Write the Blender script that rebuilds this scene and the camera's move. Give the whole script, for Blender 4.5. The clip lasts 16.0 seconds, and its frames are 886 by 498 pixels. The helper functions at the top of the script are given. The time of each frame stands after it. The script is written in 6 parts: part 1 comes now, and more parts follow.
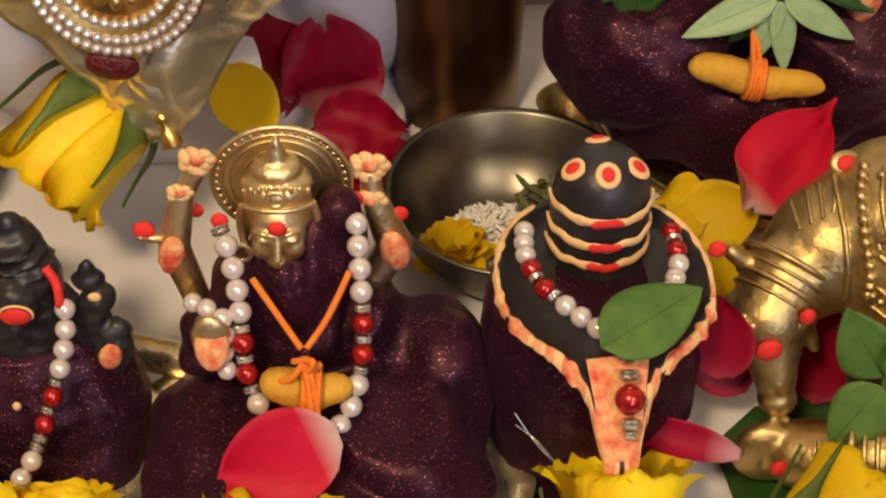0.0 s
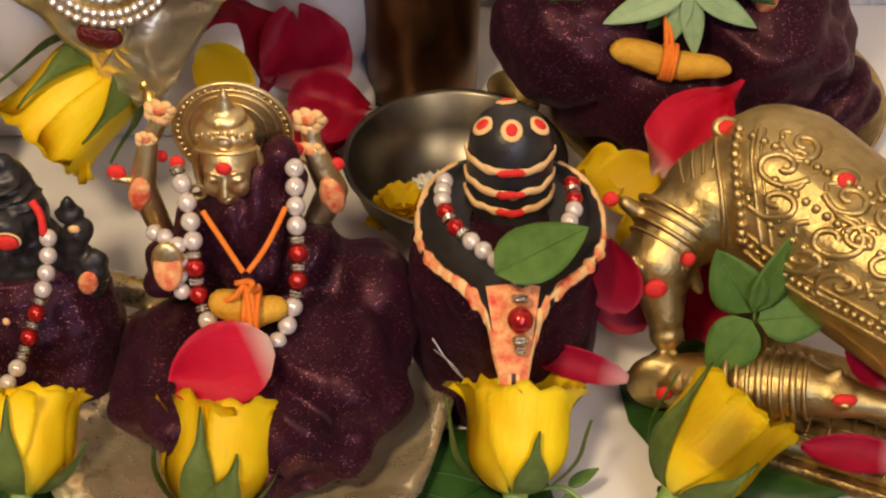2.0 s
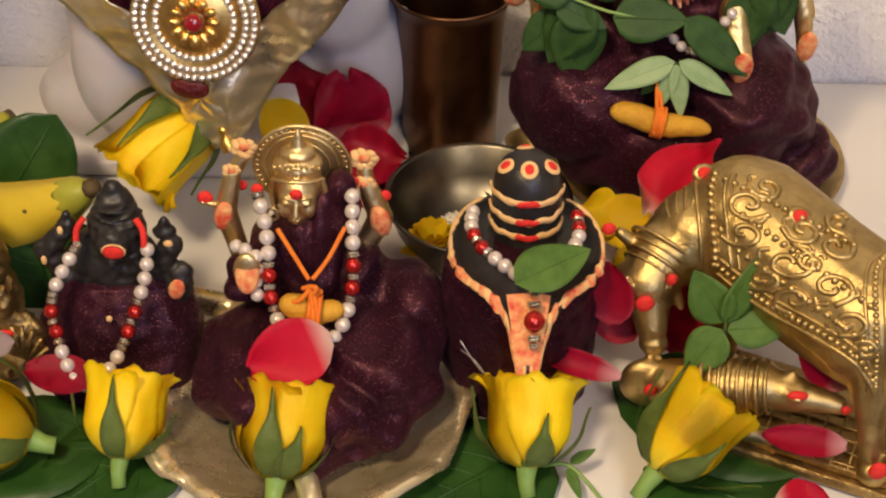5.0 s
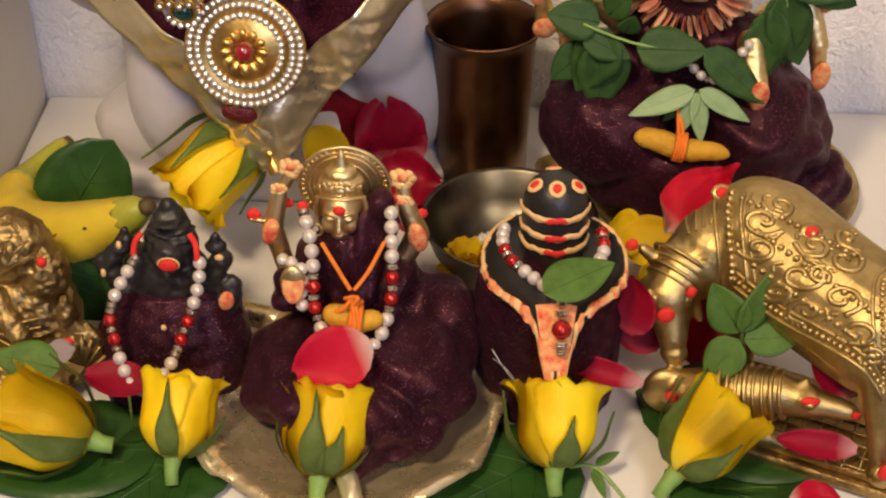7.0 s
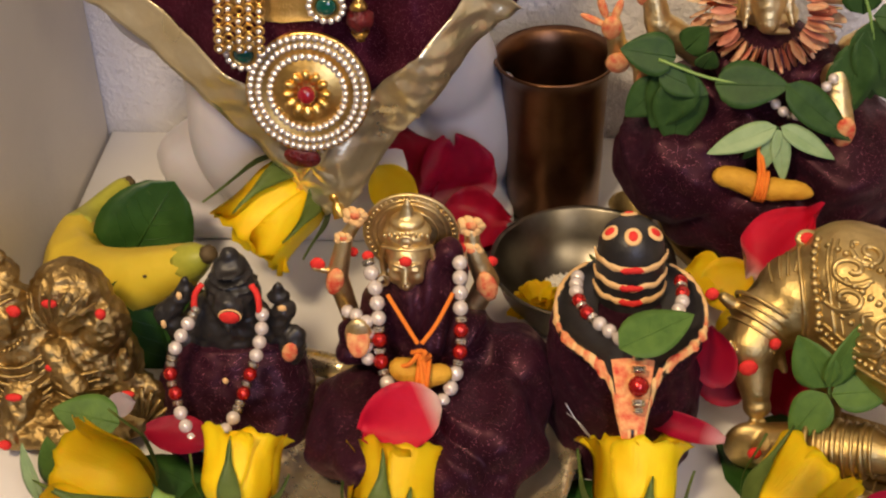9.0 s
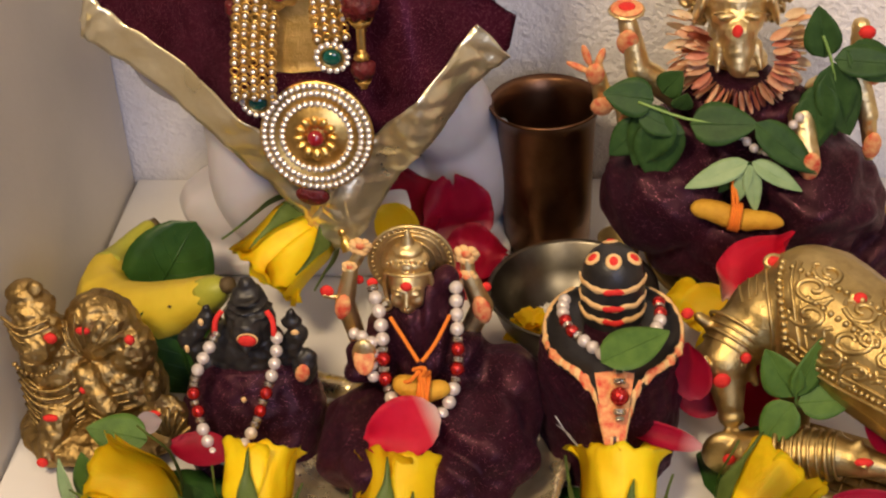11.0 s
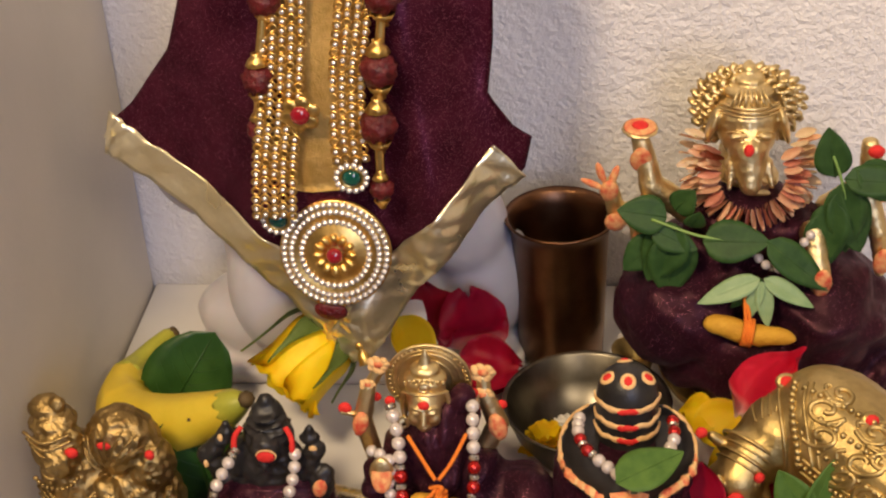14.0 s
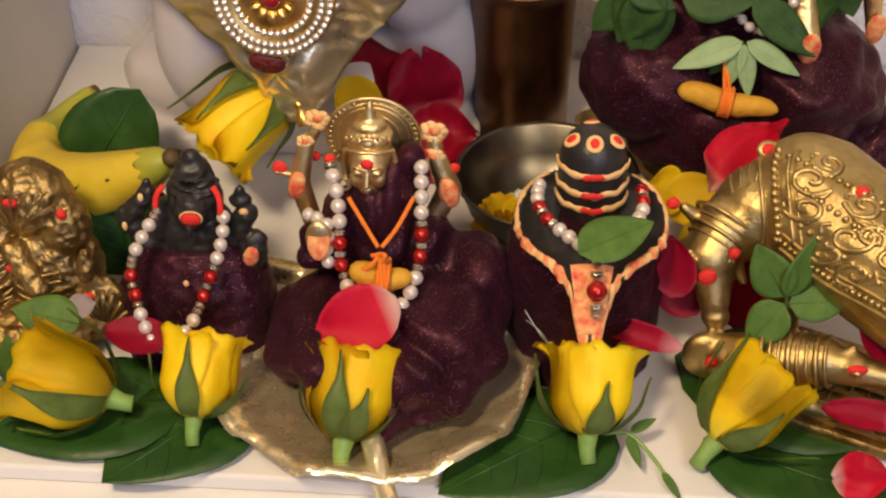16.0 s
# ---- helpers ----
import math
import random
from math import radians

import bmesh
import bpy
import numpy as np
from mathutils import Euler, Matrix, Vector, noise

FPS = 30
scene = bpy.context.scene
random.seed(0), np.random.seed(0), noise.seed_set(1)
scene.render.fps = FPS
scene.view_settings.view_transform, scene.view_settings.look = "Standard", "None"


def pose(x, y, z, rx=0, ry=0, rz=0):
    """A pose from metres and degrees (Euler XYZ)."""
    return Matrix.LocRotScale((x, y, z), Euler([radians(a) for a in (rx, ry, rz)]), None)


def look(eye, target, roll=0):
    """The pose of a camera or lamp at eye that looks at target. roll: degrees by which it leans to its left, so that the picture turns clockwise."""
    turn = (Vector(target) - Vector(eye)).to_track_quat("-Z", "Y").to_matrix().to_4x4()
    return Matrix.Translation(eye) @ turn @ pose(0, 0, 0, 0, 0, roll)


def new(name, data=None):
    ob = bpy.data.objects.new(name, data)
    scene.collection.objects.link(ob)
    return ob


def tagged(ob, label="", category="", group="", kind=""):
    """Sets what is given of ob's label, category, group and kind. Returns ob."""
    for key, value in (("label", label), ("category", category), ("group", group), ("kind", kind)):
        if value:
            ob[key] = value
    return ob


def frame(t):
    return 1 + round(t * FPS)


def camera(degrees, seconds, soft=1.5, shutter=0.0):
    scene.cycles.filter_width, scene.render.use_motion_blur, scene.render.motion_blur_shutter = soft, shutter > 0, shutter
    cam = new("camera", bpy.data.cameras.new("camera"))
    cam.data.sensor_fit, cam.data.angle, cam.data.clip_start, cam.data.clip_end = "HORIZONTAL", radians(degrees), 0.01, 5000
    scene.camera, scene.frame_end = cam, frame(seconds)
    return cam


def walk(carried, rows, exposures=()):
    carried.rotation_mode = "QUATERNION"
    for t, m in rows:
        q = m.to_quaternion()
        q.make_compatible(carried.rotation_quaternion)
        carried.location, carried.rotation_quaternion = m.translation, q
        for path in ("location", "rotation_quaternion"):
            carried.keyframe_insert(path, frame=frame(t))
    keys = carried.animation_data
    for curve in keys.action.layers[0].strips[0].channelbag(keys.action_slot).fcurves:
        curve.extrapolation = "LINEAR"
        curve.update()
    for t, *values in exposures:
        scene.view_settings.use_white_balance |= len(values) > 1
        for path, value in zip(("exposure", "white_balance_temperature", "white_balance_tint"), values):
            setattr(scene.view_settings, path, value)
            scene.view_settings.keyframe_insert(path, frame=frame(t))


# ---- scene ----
from mathutils.bvhtree import BVHTree

cam = camera(32.95, 16.0, 2.2)
PATH = [
    (0, (0.0379, -0.1674, 0.3811), (0.0554, 0.1943, 0.0364), 0.65),
    (0.5, (0.0612, -0.1840, 0.3868), (0.0735, 0.1777, 0.0418), -0.71),
    (1, (0.0840, -0.1942, 0.3849), (0.0855, 0.1682, 0.0404), -0.93),
    (1.5, (0.0955, -0.2046, 0.3915), (0.0947, 0.1630, 0.0526), -0.40),
    (2, (0.0828, -0.2407, 0.4045), (0.0773, 0.1313, 0.0704), -0.61),
    (2.5, (0.0717, -0.2752, 0.4191), (0.0692, 0.1005, 0.0892), 0.86),
    (3, (0.0587, -0.2904, 0.4297), (0.0565, 0.0902, 0.1055), 1.58),
    (3.5, (0.0518, -0.3054, 0.4380), (0.0512, 0.0795, 0.1188), 1.71),
    (4, (0.0490, -0.3178, 0.4405), (0.0495, 0.0688, 0.1235), 1.61),
    (4.2, (0.0529, -0.3228, 0.4437), (0.0529, 0.0650, 0.1281), 1.46),
    (6.3, (0.0801, -0.3723, 0.4687), (0.0719, 0.0237, 0.1635), 0.33),
    (6.5, (0.0778, -0.3770, 0.4679), (0.0683, 0.0208, 0.1651), 0.38),
    (7, (0.0704, -0.3822, 0.4728), (0.0556, 0.0169, 0.1720), 0.11),
    (7.5, (0.0616, -0.3815, 0.4763), (0.0391, 0.0185, 0.1771), -0.49),
    (8, (0.0607, -0.3689, 0.4778), (0.0319, 0.0304, 0.1784), -1.05),
    (8.5, (0.0651, -0.3514, 0.4759), (0.0312, 0.0468, 0.1754), -1.63),
    (9, (0.0684, -0.3489, 0.4742), (0.0307, 0.0490, 0.1737), -2.18),
    (9.2, (0.0738, -0.3511, 0.4788), (0.0344, 0.0467, 0.1785), -2.49),
    (11.3, (0.0843, -0.4095, 0.4995), (0.0390, 0.0024, 0.2196), -3.54),
    (11.5, (0.0849, -0.4100, 0.5015), (0.0392, 0.0034, 0.2240), -3.65),
    (12, (0.0895, -0.4156, 0.5071), (0.0426, 0.0017, 0.2356), -3.84),
    (12.5, (0.0940, -0.4256, 0.5164), (0.0462, -0.0041, 0.2517), -3.83),
    (13, (0.0918, -0.4383, 0.5244), (0.0437, -0.0148, 0.2631), -3.65),
    (13.5, (0.0877, -0.4370, 0.5241), (0.0405, -0.0128, 0.2638), -3.45),
    (14, (0.0811, -0.4029, 0.5230), (0.0332, 0.0190, 0.2589), -3.31),
    (14.5, (0.0742, -0.3690, 0.5040), (0.0318, 0.0435, 0.2246), -2.73),
    (15, (0.0715, -0.3564, 0.4780), (0.0337, 0.0442, 0.1813), -2.03),
    (15.5, (0.0705, -0.3557, 0.4606), (0.0331, 0.0344, 0.1501), -1.37),
    (16, (0.0774, -0.3616, 0.4574), (0.0463, 0.0277, 0.1452), -0.72),
]
walk(cam, [(t, look(eye, target, roll)) for t, eye, target, roll in PATH], [(0, -0.20), (16, -0.20)])

# ---- world and lamps ----
world = bpy.data.worlds.new("room_air")
scene.world = world
world.use_nodes = True
world.node_tree.nodes["Background"].inputs[0].default_value = (0.62, 0.64, 0.80, 1)
world.node_tree.nodes["Background"].inputs[1].default_value = 0.30


def area_lamp(name, eye, target, size, watts, colour):
    data = bpy.data.lights.new(name, "AREA")
    data.shape, data.size, data.energy, data.color = "DISK", size, watts, colour
    ob = new(name, data)
    ob.matrix_world = look(eye, target)
    return ob


area_lamp("ceiling_lamp", (-0.24, -0.46, 1.02), (0.03, 0.13, 0.04), 0.17, 12.5, (1.0, 0.75, 0.46))
# Added warm fill from the front right, lifting side panel and metals; no known source.
area_lamp("warm_fill", (0.75, -1.10, 1.45), (0.03, 0.20, 0.10), 0.6, 13, (1.0, 0.80, 0.55))
area_lamp("window_daylight", (0.75, -2.4, 1.15), (0.05, 0.3, 0.15), 1.1, 25, (0.56, 0.64, 1.0))


# ---- materials ----
def nodes_of(name):
    m = bpy.data.materials.new(name)
    m.use_nodes = True
    nt = m.node_tree
    return m, nt, nt.nodes["Principled BSDF"]


def put(nt, kind, **values):
    n = nt.nodes.new(kind)
    for key, value in values.items():
        n.inputs[key.replace("_", " ")].default_value = value
    return n


def noise_tex(nt, scale, detail=3.0, rough=0.6, distortion=0.0):
    tc = nt.nodes.new("ShaderNodeTexCoord")
    n = put(nt, "ShaderNodeTexNoise", Scale=scale, Detail=detail, Roughness=rough, Distortion=distortion)
    nt.links.new(tc.outputs["Object"], n.inputs["Vector"])
    return n


def ramp(nt, fac, stops):
    r = nt.nodes.new("ShaderNodeValToRGB")
    while len(r.color_ramp.elements) < len(stops):
        r.color_ramp.elements.new(0.5)
    for e, (pos, col) in zip(r.color_ramp.elements, stops):
        e.position, e.color = pos, (*col, 1)
    nt.links.new(fac, r.inputs["Fac"])
    return r


def surface(name, dark, light, scale=60, rough=0.5, metal=0.0, bump=0.2, fine=600, depth=0.0006, sheen=0.0, coat=0.0, sub=0.0, rough_var=0.12, spec=0.5, engrave=0.0):
    """A mottled surface: colour and gloss vary over patches, relief over a finer grain."""
    m, nt, b = nodes_of(name)
    n = noise_tex(nt, scale, 4.0)
    r = ramp(nt, n.outputs["Fac"], [(0.3, dark), (0.7, light)])
    nt.links.new(r.outputs["Color"], b.inputs["Base Color"])
    g = noise_tex(nt, fine, 3.0)
    if bump:
        bp = put(nt, "ShaderNodeBump", Strength=bump, Distance=depth)
        nt.links.new(g.outputs["Fac"], bp.inputs["Height"])
        nt.links.new(bp.outputs["Normal"], b.inputs["Normal"])
        if engrave:
            wave = put(nt, "ShaderNodeTexVoronoi", Scale=260.0)
            wave.feature = "SMOOTH_F1"
            bend = noise_tex(nt, 75, 2.0)
            nt.links.new(bend.outputs["Color"], wave.inputs["Vector"])
            wave.inputs["Scale"].default_value = 9.0
            cut = put(nt, "ShaderNodeBump", Strength=engrave, Distance=0.0016)
            nt.links.new(wave.outputs["Distance"], cut.inputs["Height"])
            nt.links.new(bp.outputs["Normal"], cut.inputs["Normal"])
            nt.links.new(cut.outputs["Normal"], b.inputs["Normal"])
    mr = put(nt, "ShaderNodeMapRange", To_Min=max(rough - rough_var, 0.02), To_Max=rough + rough_var)
    nt.links.new(n.outputs["Fac"], mr.inputs["Value"])
    nt.links.new(mr.outputs["Result"], b.inputs["Roughness"])
    b.inputs["Metallic"].default_value = metal
    b.inputs["Sheen Weight"].default_value = sheen
    b.inputs["Coat Weight"].default_value = coat
    b.inputs["Specular IOR Level"].default_value = spec
    if sub:
        b.inputs["Subsurface Weight"].default_value = sub
        b.inputs["Subsurface Scale"].default_value = 0.003
    return m


def cloth_material(name, dark, light, fleck, share=0.955, lustre=0.0):
    """Velvety cloth with a fine weave and scattered glitter flecks."""
    m, nt, b = nodes_of(name)
    n = noise_tex(nt, 45, 4.0)
    r = ramp(nt, n.outputs["Fac"], [(0.3, dark), (0.7, light)])
    tc = nt.nodes.new("ShaderNodeTexCoord")
    v = put(nt, "ShaderNodeTexVoronoi", Scale=3400.0)
    nt.links.new(tc.outputs["Object"], v.inputs["Vector"])
    sep = nt.nodes.new("ShaderNodeSeparateColor")
    nt.links.new(v.outputs["Color"], sep.inputs["Color"])
    f = ramp(nt, sep.outputs["Red"], [(share, (0, 0, 0)), (share + 0.02, (1, 1, 1))])
    mix = nt.nodes.new("ShaderNodeMix")
    mix.data_type = "RGBA"
    mix.inputs["B"].default_value = (*fleck, 1)
    nt.links.new(f.outputs["Color"], mix.inputs["Factor"])
    nt.links.new(r.outputs["Color"], mix.inputs["A"])
    nt.links.new(mix.outputs["Result"], b.inputs["Base Color"])
    shine = put(nt, "ShaderNodeMapRange", To_Min=lustre, To_Max=1.0)
    nt.links.new(f.outputs["Color"], shine.inputs["Value"])
    nt.links.new(shine.outputs["Result"], b.inputs["Metallic"])
    b.inputs["Roughness"].default_value = 0.42
    b.inputs["Specular IOR Level"].default_value = 0.34
    b.inputs["Specular Tint"].default_value = (0.88, 0.50, 0.58, 1)
    b.inputs["Sheen Weight"].default_value = 0.04
    b.inputs["Sheen Tint"].default_value = (0.75, 0.35, 0.55, 1)
    bp = put(nt, "ShaderNodeBump", Strength=0.7, Distance=0.0006)
    nt.links.new(sep.outputs["Green"], bp.inputs["Height"])
    nt.links.new(bp.outputs["Normal"], b.inputs["Normal"])
    return m


def petal_material(name, base, edge, root=None, vein=0.35, rough=0.45, reach=0.3):
    """Petal: colour drifts over the petal, pales towards its root, with fine lengthwise streaks."""
    m, nt, b = nodes_of(name)
    n = noise_tex(nt, 70, 3.0)
    r = ramp(nt, n.outputs["Fac"], [(0.25, base), (0.75, edge)])
    uv = nt.nodes.new("ShaderNodeTexCoord")
    sep = nt.nodes.new("ShaderNodeSeparateXYZ")
    nt.links.new(uv.outputs["UV"], sep.inputs["Vector"])
    fade = put(nt, "ShaderNodeMapRange", From_Min=0.04, From_Max=reach, To_Min=1.0, To_Max=0.0)
    nt.links.new(sep.outputs["X"], fade.inputs["Value"])
    mix = nt.nodes.new("ShaderNodeMix")
    mix.data_type = "RGBA"
    mix.inputs["B"].default_value = (*(root or base), 1)
    nt.links.new(fade.outputs["Result"], mix.inputs["Factor"])
    nt.links.new(r.outputs["Color"], mix.inputs["A"])
    nt.links.new(mix.outputs["Result"], b.inputs["Base Color"])
    streak = put(nt, "ShaderNodeMapping", Scale=(2.5, 26.0, 1.0))
    nt.links.new(uv.outputs["UV"], streak.inputs["Vector"])
    g = put(nt, "ShaderNodeTexNoise", Scale=1.6, Detail=4.0, Distortion=0.6)
    nt.links.new(streak.outputs["Vector"], g.inputs["Vector"])
    bp = put(nt, "ShaderNodeBump", Strength=vein, Distance=0.0006)
    nt.links.new(g.outputs["Fac"], bp.inputs["Height"])
    nt.links.new(bp.outputs["Normal"], b.inputs["Normal"])
    b.inputs["Roughness"].default_value = rough
    b.inputs["Specular IOR Level"].default_value = 0.3
    b.inputs["Subsurface Weight"].default_value = 0.25
    b.inputs["Subsurface Scale"].default_value = 0.002
    return m


WHITE = surface("white_laminate", (0.70, 0.68, 0.65), (0.78, 0.76, 0.74), 9, 0.36, 0, 0.05, 300, 0.0003)
WALLPAINT = surface("orange_peel_wall_paint", (0.76, 0.74, 0.75), (0.84, 0.82, 0.82), 8, 0.6, 0, 1.0, 190, 0.0034)
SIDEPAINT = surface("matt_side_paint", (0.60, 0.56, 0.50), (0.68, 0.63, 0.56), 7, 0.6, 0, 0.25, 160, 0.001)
ROOMPAINT = surface("room_paint", (0.46, 0.43, 0.40), (0.54, 0.50, 0.46), 2, 0.8, 0, 0.0)
BRASS = surface("aged_brass", (0.40, 0.285, 0.105), (0.64, 0.48, 0.21), 90, 0.44, 1.0, 0.35, 700, 0.0006, engrave=0.07)
BRASSDARK = surface("dull_cast_brass", (0.25, 0.165, 0.058), (0.47, 0.33, 0.135), 110, 0.46, 1.0, 0.5, 500, 0.0012, engrave=0.30)
PALEBRASS = surface("polished_pale_brass", (0.66, 0.49, 0.22), (0.88, 0.71, 0.38), 90, 0.42, 1.0, 0.35, 700, 0.0006, engrave=0.15)
GOLD = surface("bright_gilt", (0.70, 0.42, 0.10), (0.92, 0.64, 0.22), 150, 0.32, 1.0, 0.25, 900, 0.0004)
FOIL = surface("gold_foil_ribbon", (0.86, 0.74, 0.44), (0.98, 0.90, 0.66), 40, 0.31, 0.88, 0.40, 60, 0.0030)
DISHGOLD = surface("embossed_gold_dish", (0.84, 0.68, 0.38), (0.96, 0.84, 0.56), 60, 0.28, 0.80, 0.60, 50, 0.0035)
COPPER = surface("brown_copper", (0.11, 0.052, 0.025), (0.20, 0.098, 0.050), 35, 0.36, 1.0, 0.15, 400, 0.0004)
STEEL = surface("stainless_steel", (0.12, 0.105, 0.08), (0.19, 0.17, 0.135), 50, 0.33, 1.0, 0.08, 300, 0.0002, rough_var=0.06)
MARBLE = surface("white_marble", (0.50, 0.47, 0.49), (0.64, 0.61, 0.63), 14, 0.33, 0, 0.06, 200, 0.0003, sub=0.1)
BLACKSTONE = surface("black_painted_stone", (0.010, 0.009, 0.009), (0.028, 0.025, 0.024), 90, 0.42, 0, 0.3, 350, 0.0007)
PURPLE = cloth_material("purple_velvet", (0.013, 0.0022, 0.0056), (0.036, 0.0062, 0.0150), (0.56, 0.20, 0.28), 0.968, 0.22)
WINE = cloth_material("wine_satin", (0.085, 0.012, 0.032), (0.190, 0.034, 0.074), (0.74, 0.28, 0.38), 0.935, 0.6)
YELLOW = petal_material("yellow_rose_petal", (0.95, 0.63, 0.004), (0.97, 0.74, 0.014), (0.88, 0.68, 0.04))
RED = petal_material("pink_red_petal", (0.74, 0.008, 0.040), (0.84, 0.020, 0.070), (0.86, 0.60, 0.55), reach=0.24)
CRIMSON = petal_material("crimson_petal", (0.40, 0.004, 0.030), (0.56, 0.010, 0.050), (0.80, 0.42, 0.46), reach=0.26)
DEEPCRIMSON = petal_material("deep_crimson_petal", (0.34, 0.003, 0.022), (0.48, 0.008, 0.040), (0.42, 0.02, 0.05))
LILAC = petal_material("pale_lilac_petal", (0.45, 0.36, 0.38), (0.55, 0.46, 0.46), (0.6, 0.5, 0.5))
LEAF = surface("soft_green_leaf", (0.050, 0.115, 0.018), (0.095, 0.180, 0.032), 110, 0.6, 0, 0.4, 420, 0.0006, spec=0.3)
PALELEAF = surface("pale_leaf_underside", (0.20, 0.32, 0.14), (0.30, 0.42, 0.20), 110, 0.5, 0, 0.4, 420, 0.0006)
# Darker copy of LEAF: shade on the seated figure's sprigs, put into the colour.
BASILSHADE = surface("shaded_basil_leaf", (0.018, 0.052, 0.011), (0.042, 0.095, 0.022), 110, 0.55, 0, 0.4, 420, 0.0006, spec=0.25)
BETEL = surface("dark_betel_leaf", (0.012, 0.045, 0.007), (0.030, 0.088, 0.014), 45, 0.42, 0, 0.4, 120, 0.001, spec=0.35)
SEPAL = surface("rose_sepal_green", (0.15, 0.22, 0.045), (0.25, 0.34, 0.085), 90, 0.5, 0, 0.3, 300)
STEM = surface("pale_rose_stem", (0.16, 0.30, 0.06), (0.26, 0.40, 0.10), 80, 0.5, 0, 0.2, 300)
BANANA = surface("banana_skin", (0.55, 0.40, 0.02), (0.70, 0.53, 0.05), 30, 0.45, 0, 0.15, 150, 0.0005, sub=0.05)
BANANAGREEN = surface("greenish_banana_end", (0.28, 0.30, 0.03), (0.45, 0.42, 0.05), 60, 0.45, 0, 0.2, 150)
BROWN = surface("dried_brown_tip", (0.05, 0.03, 0.012), (0.12, 0.08, 0.03), 200, 0.7, 0, 0.4)
TURMERIC = surface("turmeric_root", (0.50, 0.24, 0.012), (0.66, 0.36, 0.03), 120, 0.75, 0, 0.8, 380, 0.0012)
THREAD = surface("orange_thread", (0.75, 0.16, 0.01), (0.85, 0.24, 0.02), 300, 0.8, 0, 0.8, 1500)
PEARL = surface("pearl", (0.58, 0.51, 0.47), (0.74, 0.66, 0.60), 200, 0.20, 0.25, 0.05, 500, 0.0002, coat=0.6)
REDBEAD = surface("red_metallic_bead", (0.36, 0.008, 0.008), (0.55, 0.02, 0.015), 250, 0.22, 0.6, 0.05, 600, 0.0002, coat=0.5)
SILVER = surface("silver_spacer", (0.62, 0.58, 0.50), (0.80, 0.76, 0.68), 400, 0.25, 1.0, 0.3, 900)
CRYSTAL = surface("rhinestone", (0.42, 0.38, 0.38), (0.74, 0.70, 0.70), 900, 0.16, 0.35, 0.0, coat=1.0)
RUBY = surface("ruby_stone", (0.20, 0.003, 0.01), (0.32, 0.01, 0.02), 200, 0.12, 0.0, 0.0, coat=1.0)
EMERALD = surface("green_stone", (0.0, 0.05, 0.04), (0.005, 0.10, 0.07), 200, 0.12, 0.0, 0.0, coat=1.0)
RUDRAKSHA = surface("rudraksha_seed", (0.05, 0.002, 0.003), (0.15, 0.008, 0.010), 260, 0.42, 0, 0.8, 380, 0.002)
VERMILION = surface("vermilion_powder", (0.60, 0.012, 0.010), (0.78, 0.035, 0.025), 300, 0.75, 0, 0.7, 1200)
SANDAL = surface("sandal_paste", (0.72, 0.42, 0.16), (0.84, 0.56, 0.26), 150, 0.75, 0, 0.6, 700)
MIXEDPASTE = surface("vermilion_on_sandal_paste", (0.64, 0.05, 0.025), (0.84, 0.50, 0.20), 230, 0.75, 0, 0.7, 900)
SEEDPEACH = surface("peach_shaving", (0.76, 0.36, 0.19), (0.88, 0.62, 0.40), 130, 0.6, 0, 0.3, 700, sub=0.1)
SEEDCREAM = surface("cream_shaving", (0.74, 0.52, 0.30), (0.86, 0.70, 0.48), 130, 0.6, 0, 0.3, 700, sub=0.1)
SEEDRED = surface("reddish_shaving", (0.60, 0.19, 0.13), (0.78, 0.36, 0.24), 160, 0.6, 0, 0.3, 700)
RICE = surface("rice_grain", (0.70, 0.66, 0.58), (0.82, 0.79, 0.72), 300, 0.5, 0, 0.1)
HERB = surface("dry_green_herb", (0.05, 0.06, 0.02), (0.13, 0.14, 0.05), 300, 0.7, 0, 0.3)
SILVERTHREAD = surface("silver_lurex_thread", (0.55, 0.52, 0.55), (0.75, 0.72, 0.76), 500, 0.35, 0.8, 0.3)
FLOORWOOD = surface("room_floor", (0.16, 0.10, 0.06), (0.24, 0.16, 0.10), 6, 0.5, 0, 0.1)


# ---- mesh tools ----
def part(name, bm, material, parent=None, label="", smooth=True, local=False):
    """One mesh object under a thing. Vertices are given in world places unless local."""
    me = bpy.data.meshes.new(name)
    if parent is not None and not local:
        bm.transform(parent.matrix_basis.inverted())
    bm.to_mesh(me)
    bm.free()
    for m in material if isinstance(material, (list, tuple)) else [material]:
        me.materials.append(m)
    if smooth:
        me.polygons.foreach_set("use_smooth", [True] * len(me.polygons))
    ob = new(name, me)
    if parent is not None:
        ob.parent = parent
    if label:
        ob["label"] = label
    return ob


def thing(name, label, category, at=(0, 0, 0), group="", kind="", m=None):
    e = new(name)
    e.empty_display_size = 0.01
    e.matrix_basis = m if m is not None else Matrix.Translation(at)
    tagged(e, label, category, group, kind)
    return e


def solo(name, bm, material, label, category, group="", kind="", smooth=True):
    """A thing of one mesh, with its origin at its lowest middle."""
    vs = [v.co for v in bm.verts]
    lo = Vector((min(v.x for v in vs), min(v.y for v in vs), min(v.z for v in vs)))
    hi = Vector((max(v.x for v in vs), max(v.y for v in vs), max(v.z for v in vs)))
    base = Vector(((lo.x + hi.x) / 2, (lo.y + hi.y) / 2, lo.z))
    bm.transform(Matrix.Translation(-base))
    ob = part(name, bm, material, None, "", smooth)
    ob.location = base
    tagged(ob, label, category, group, kind)
    return ob


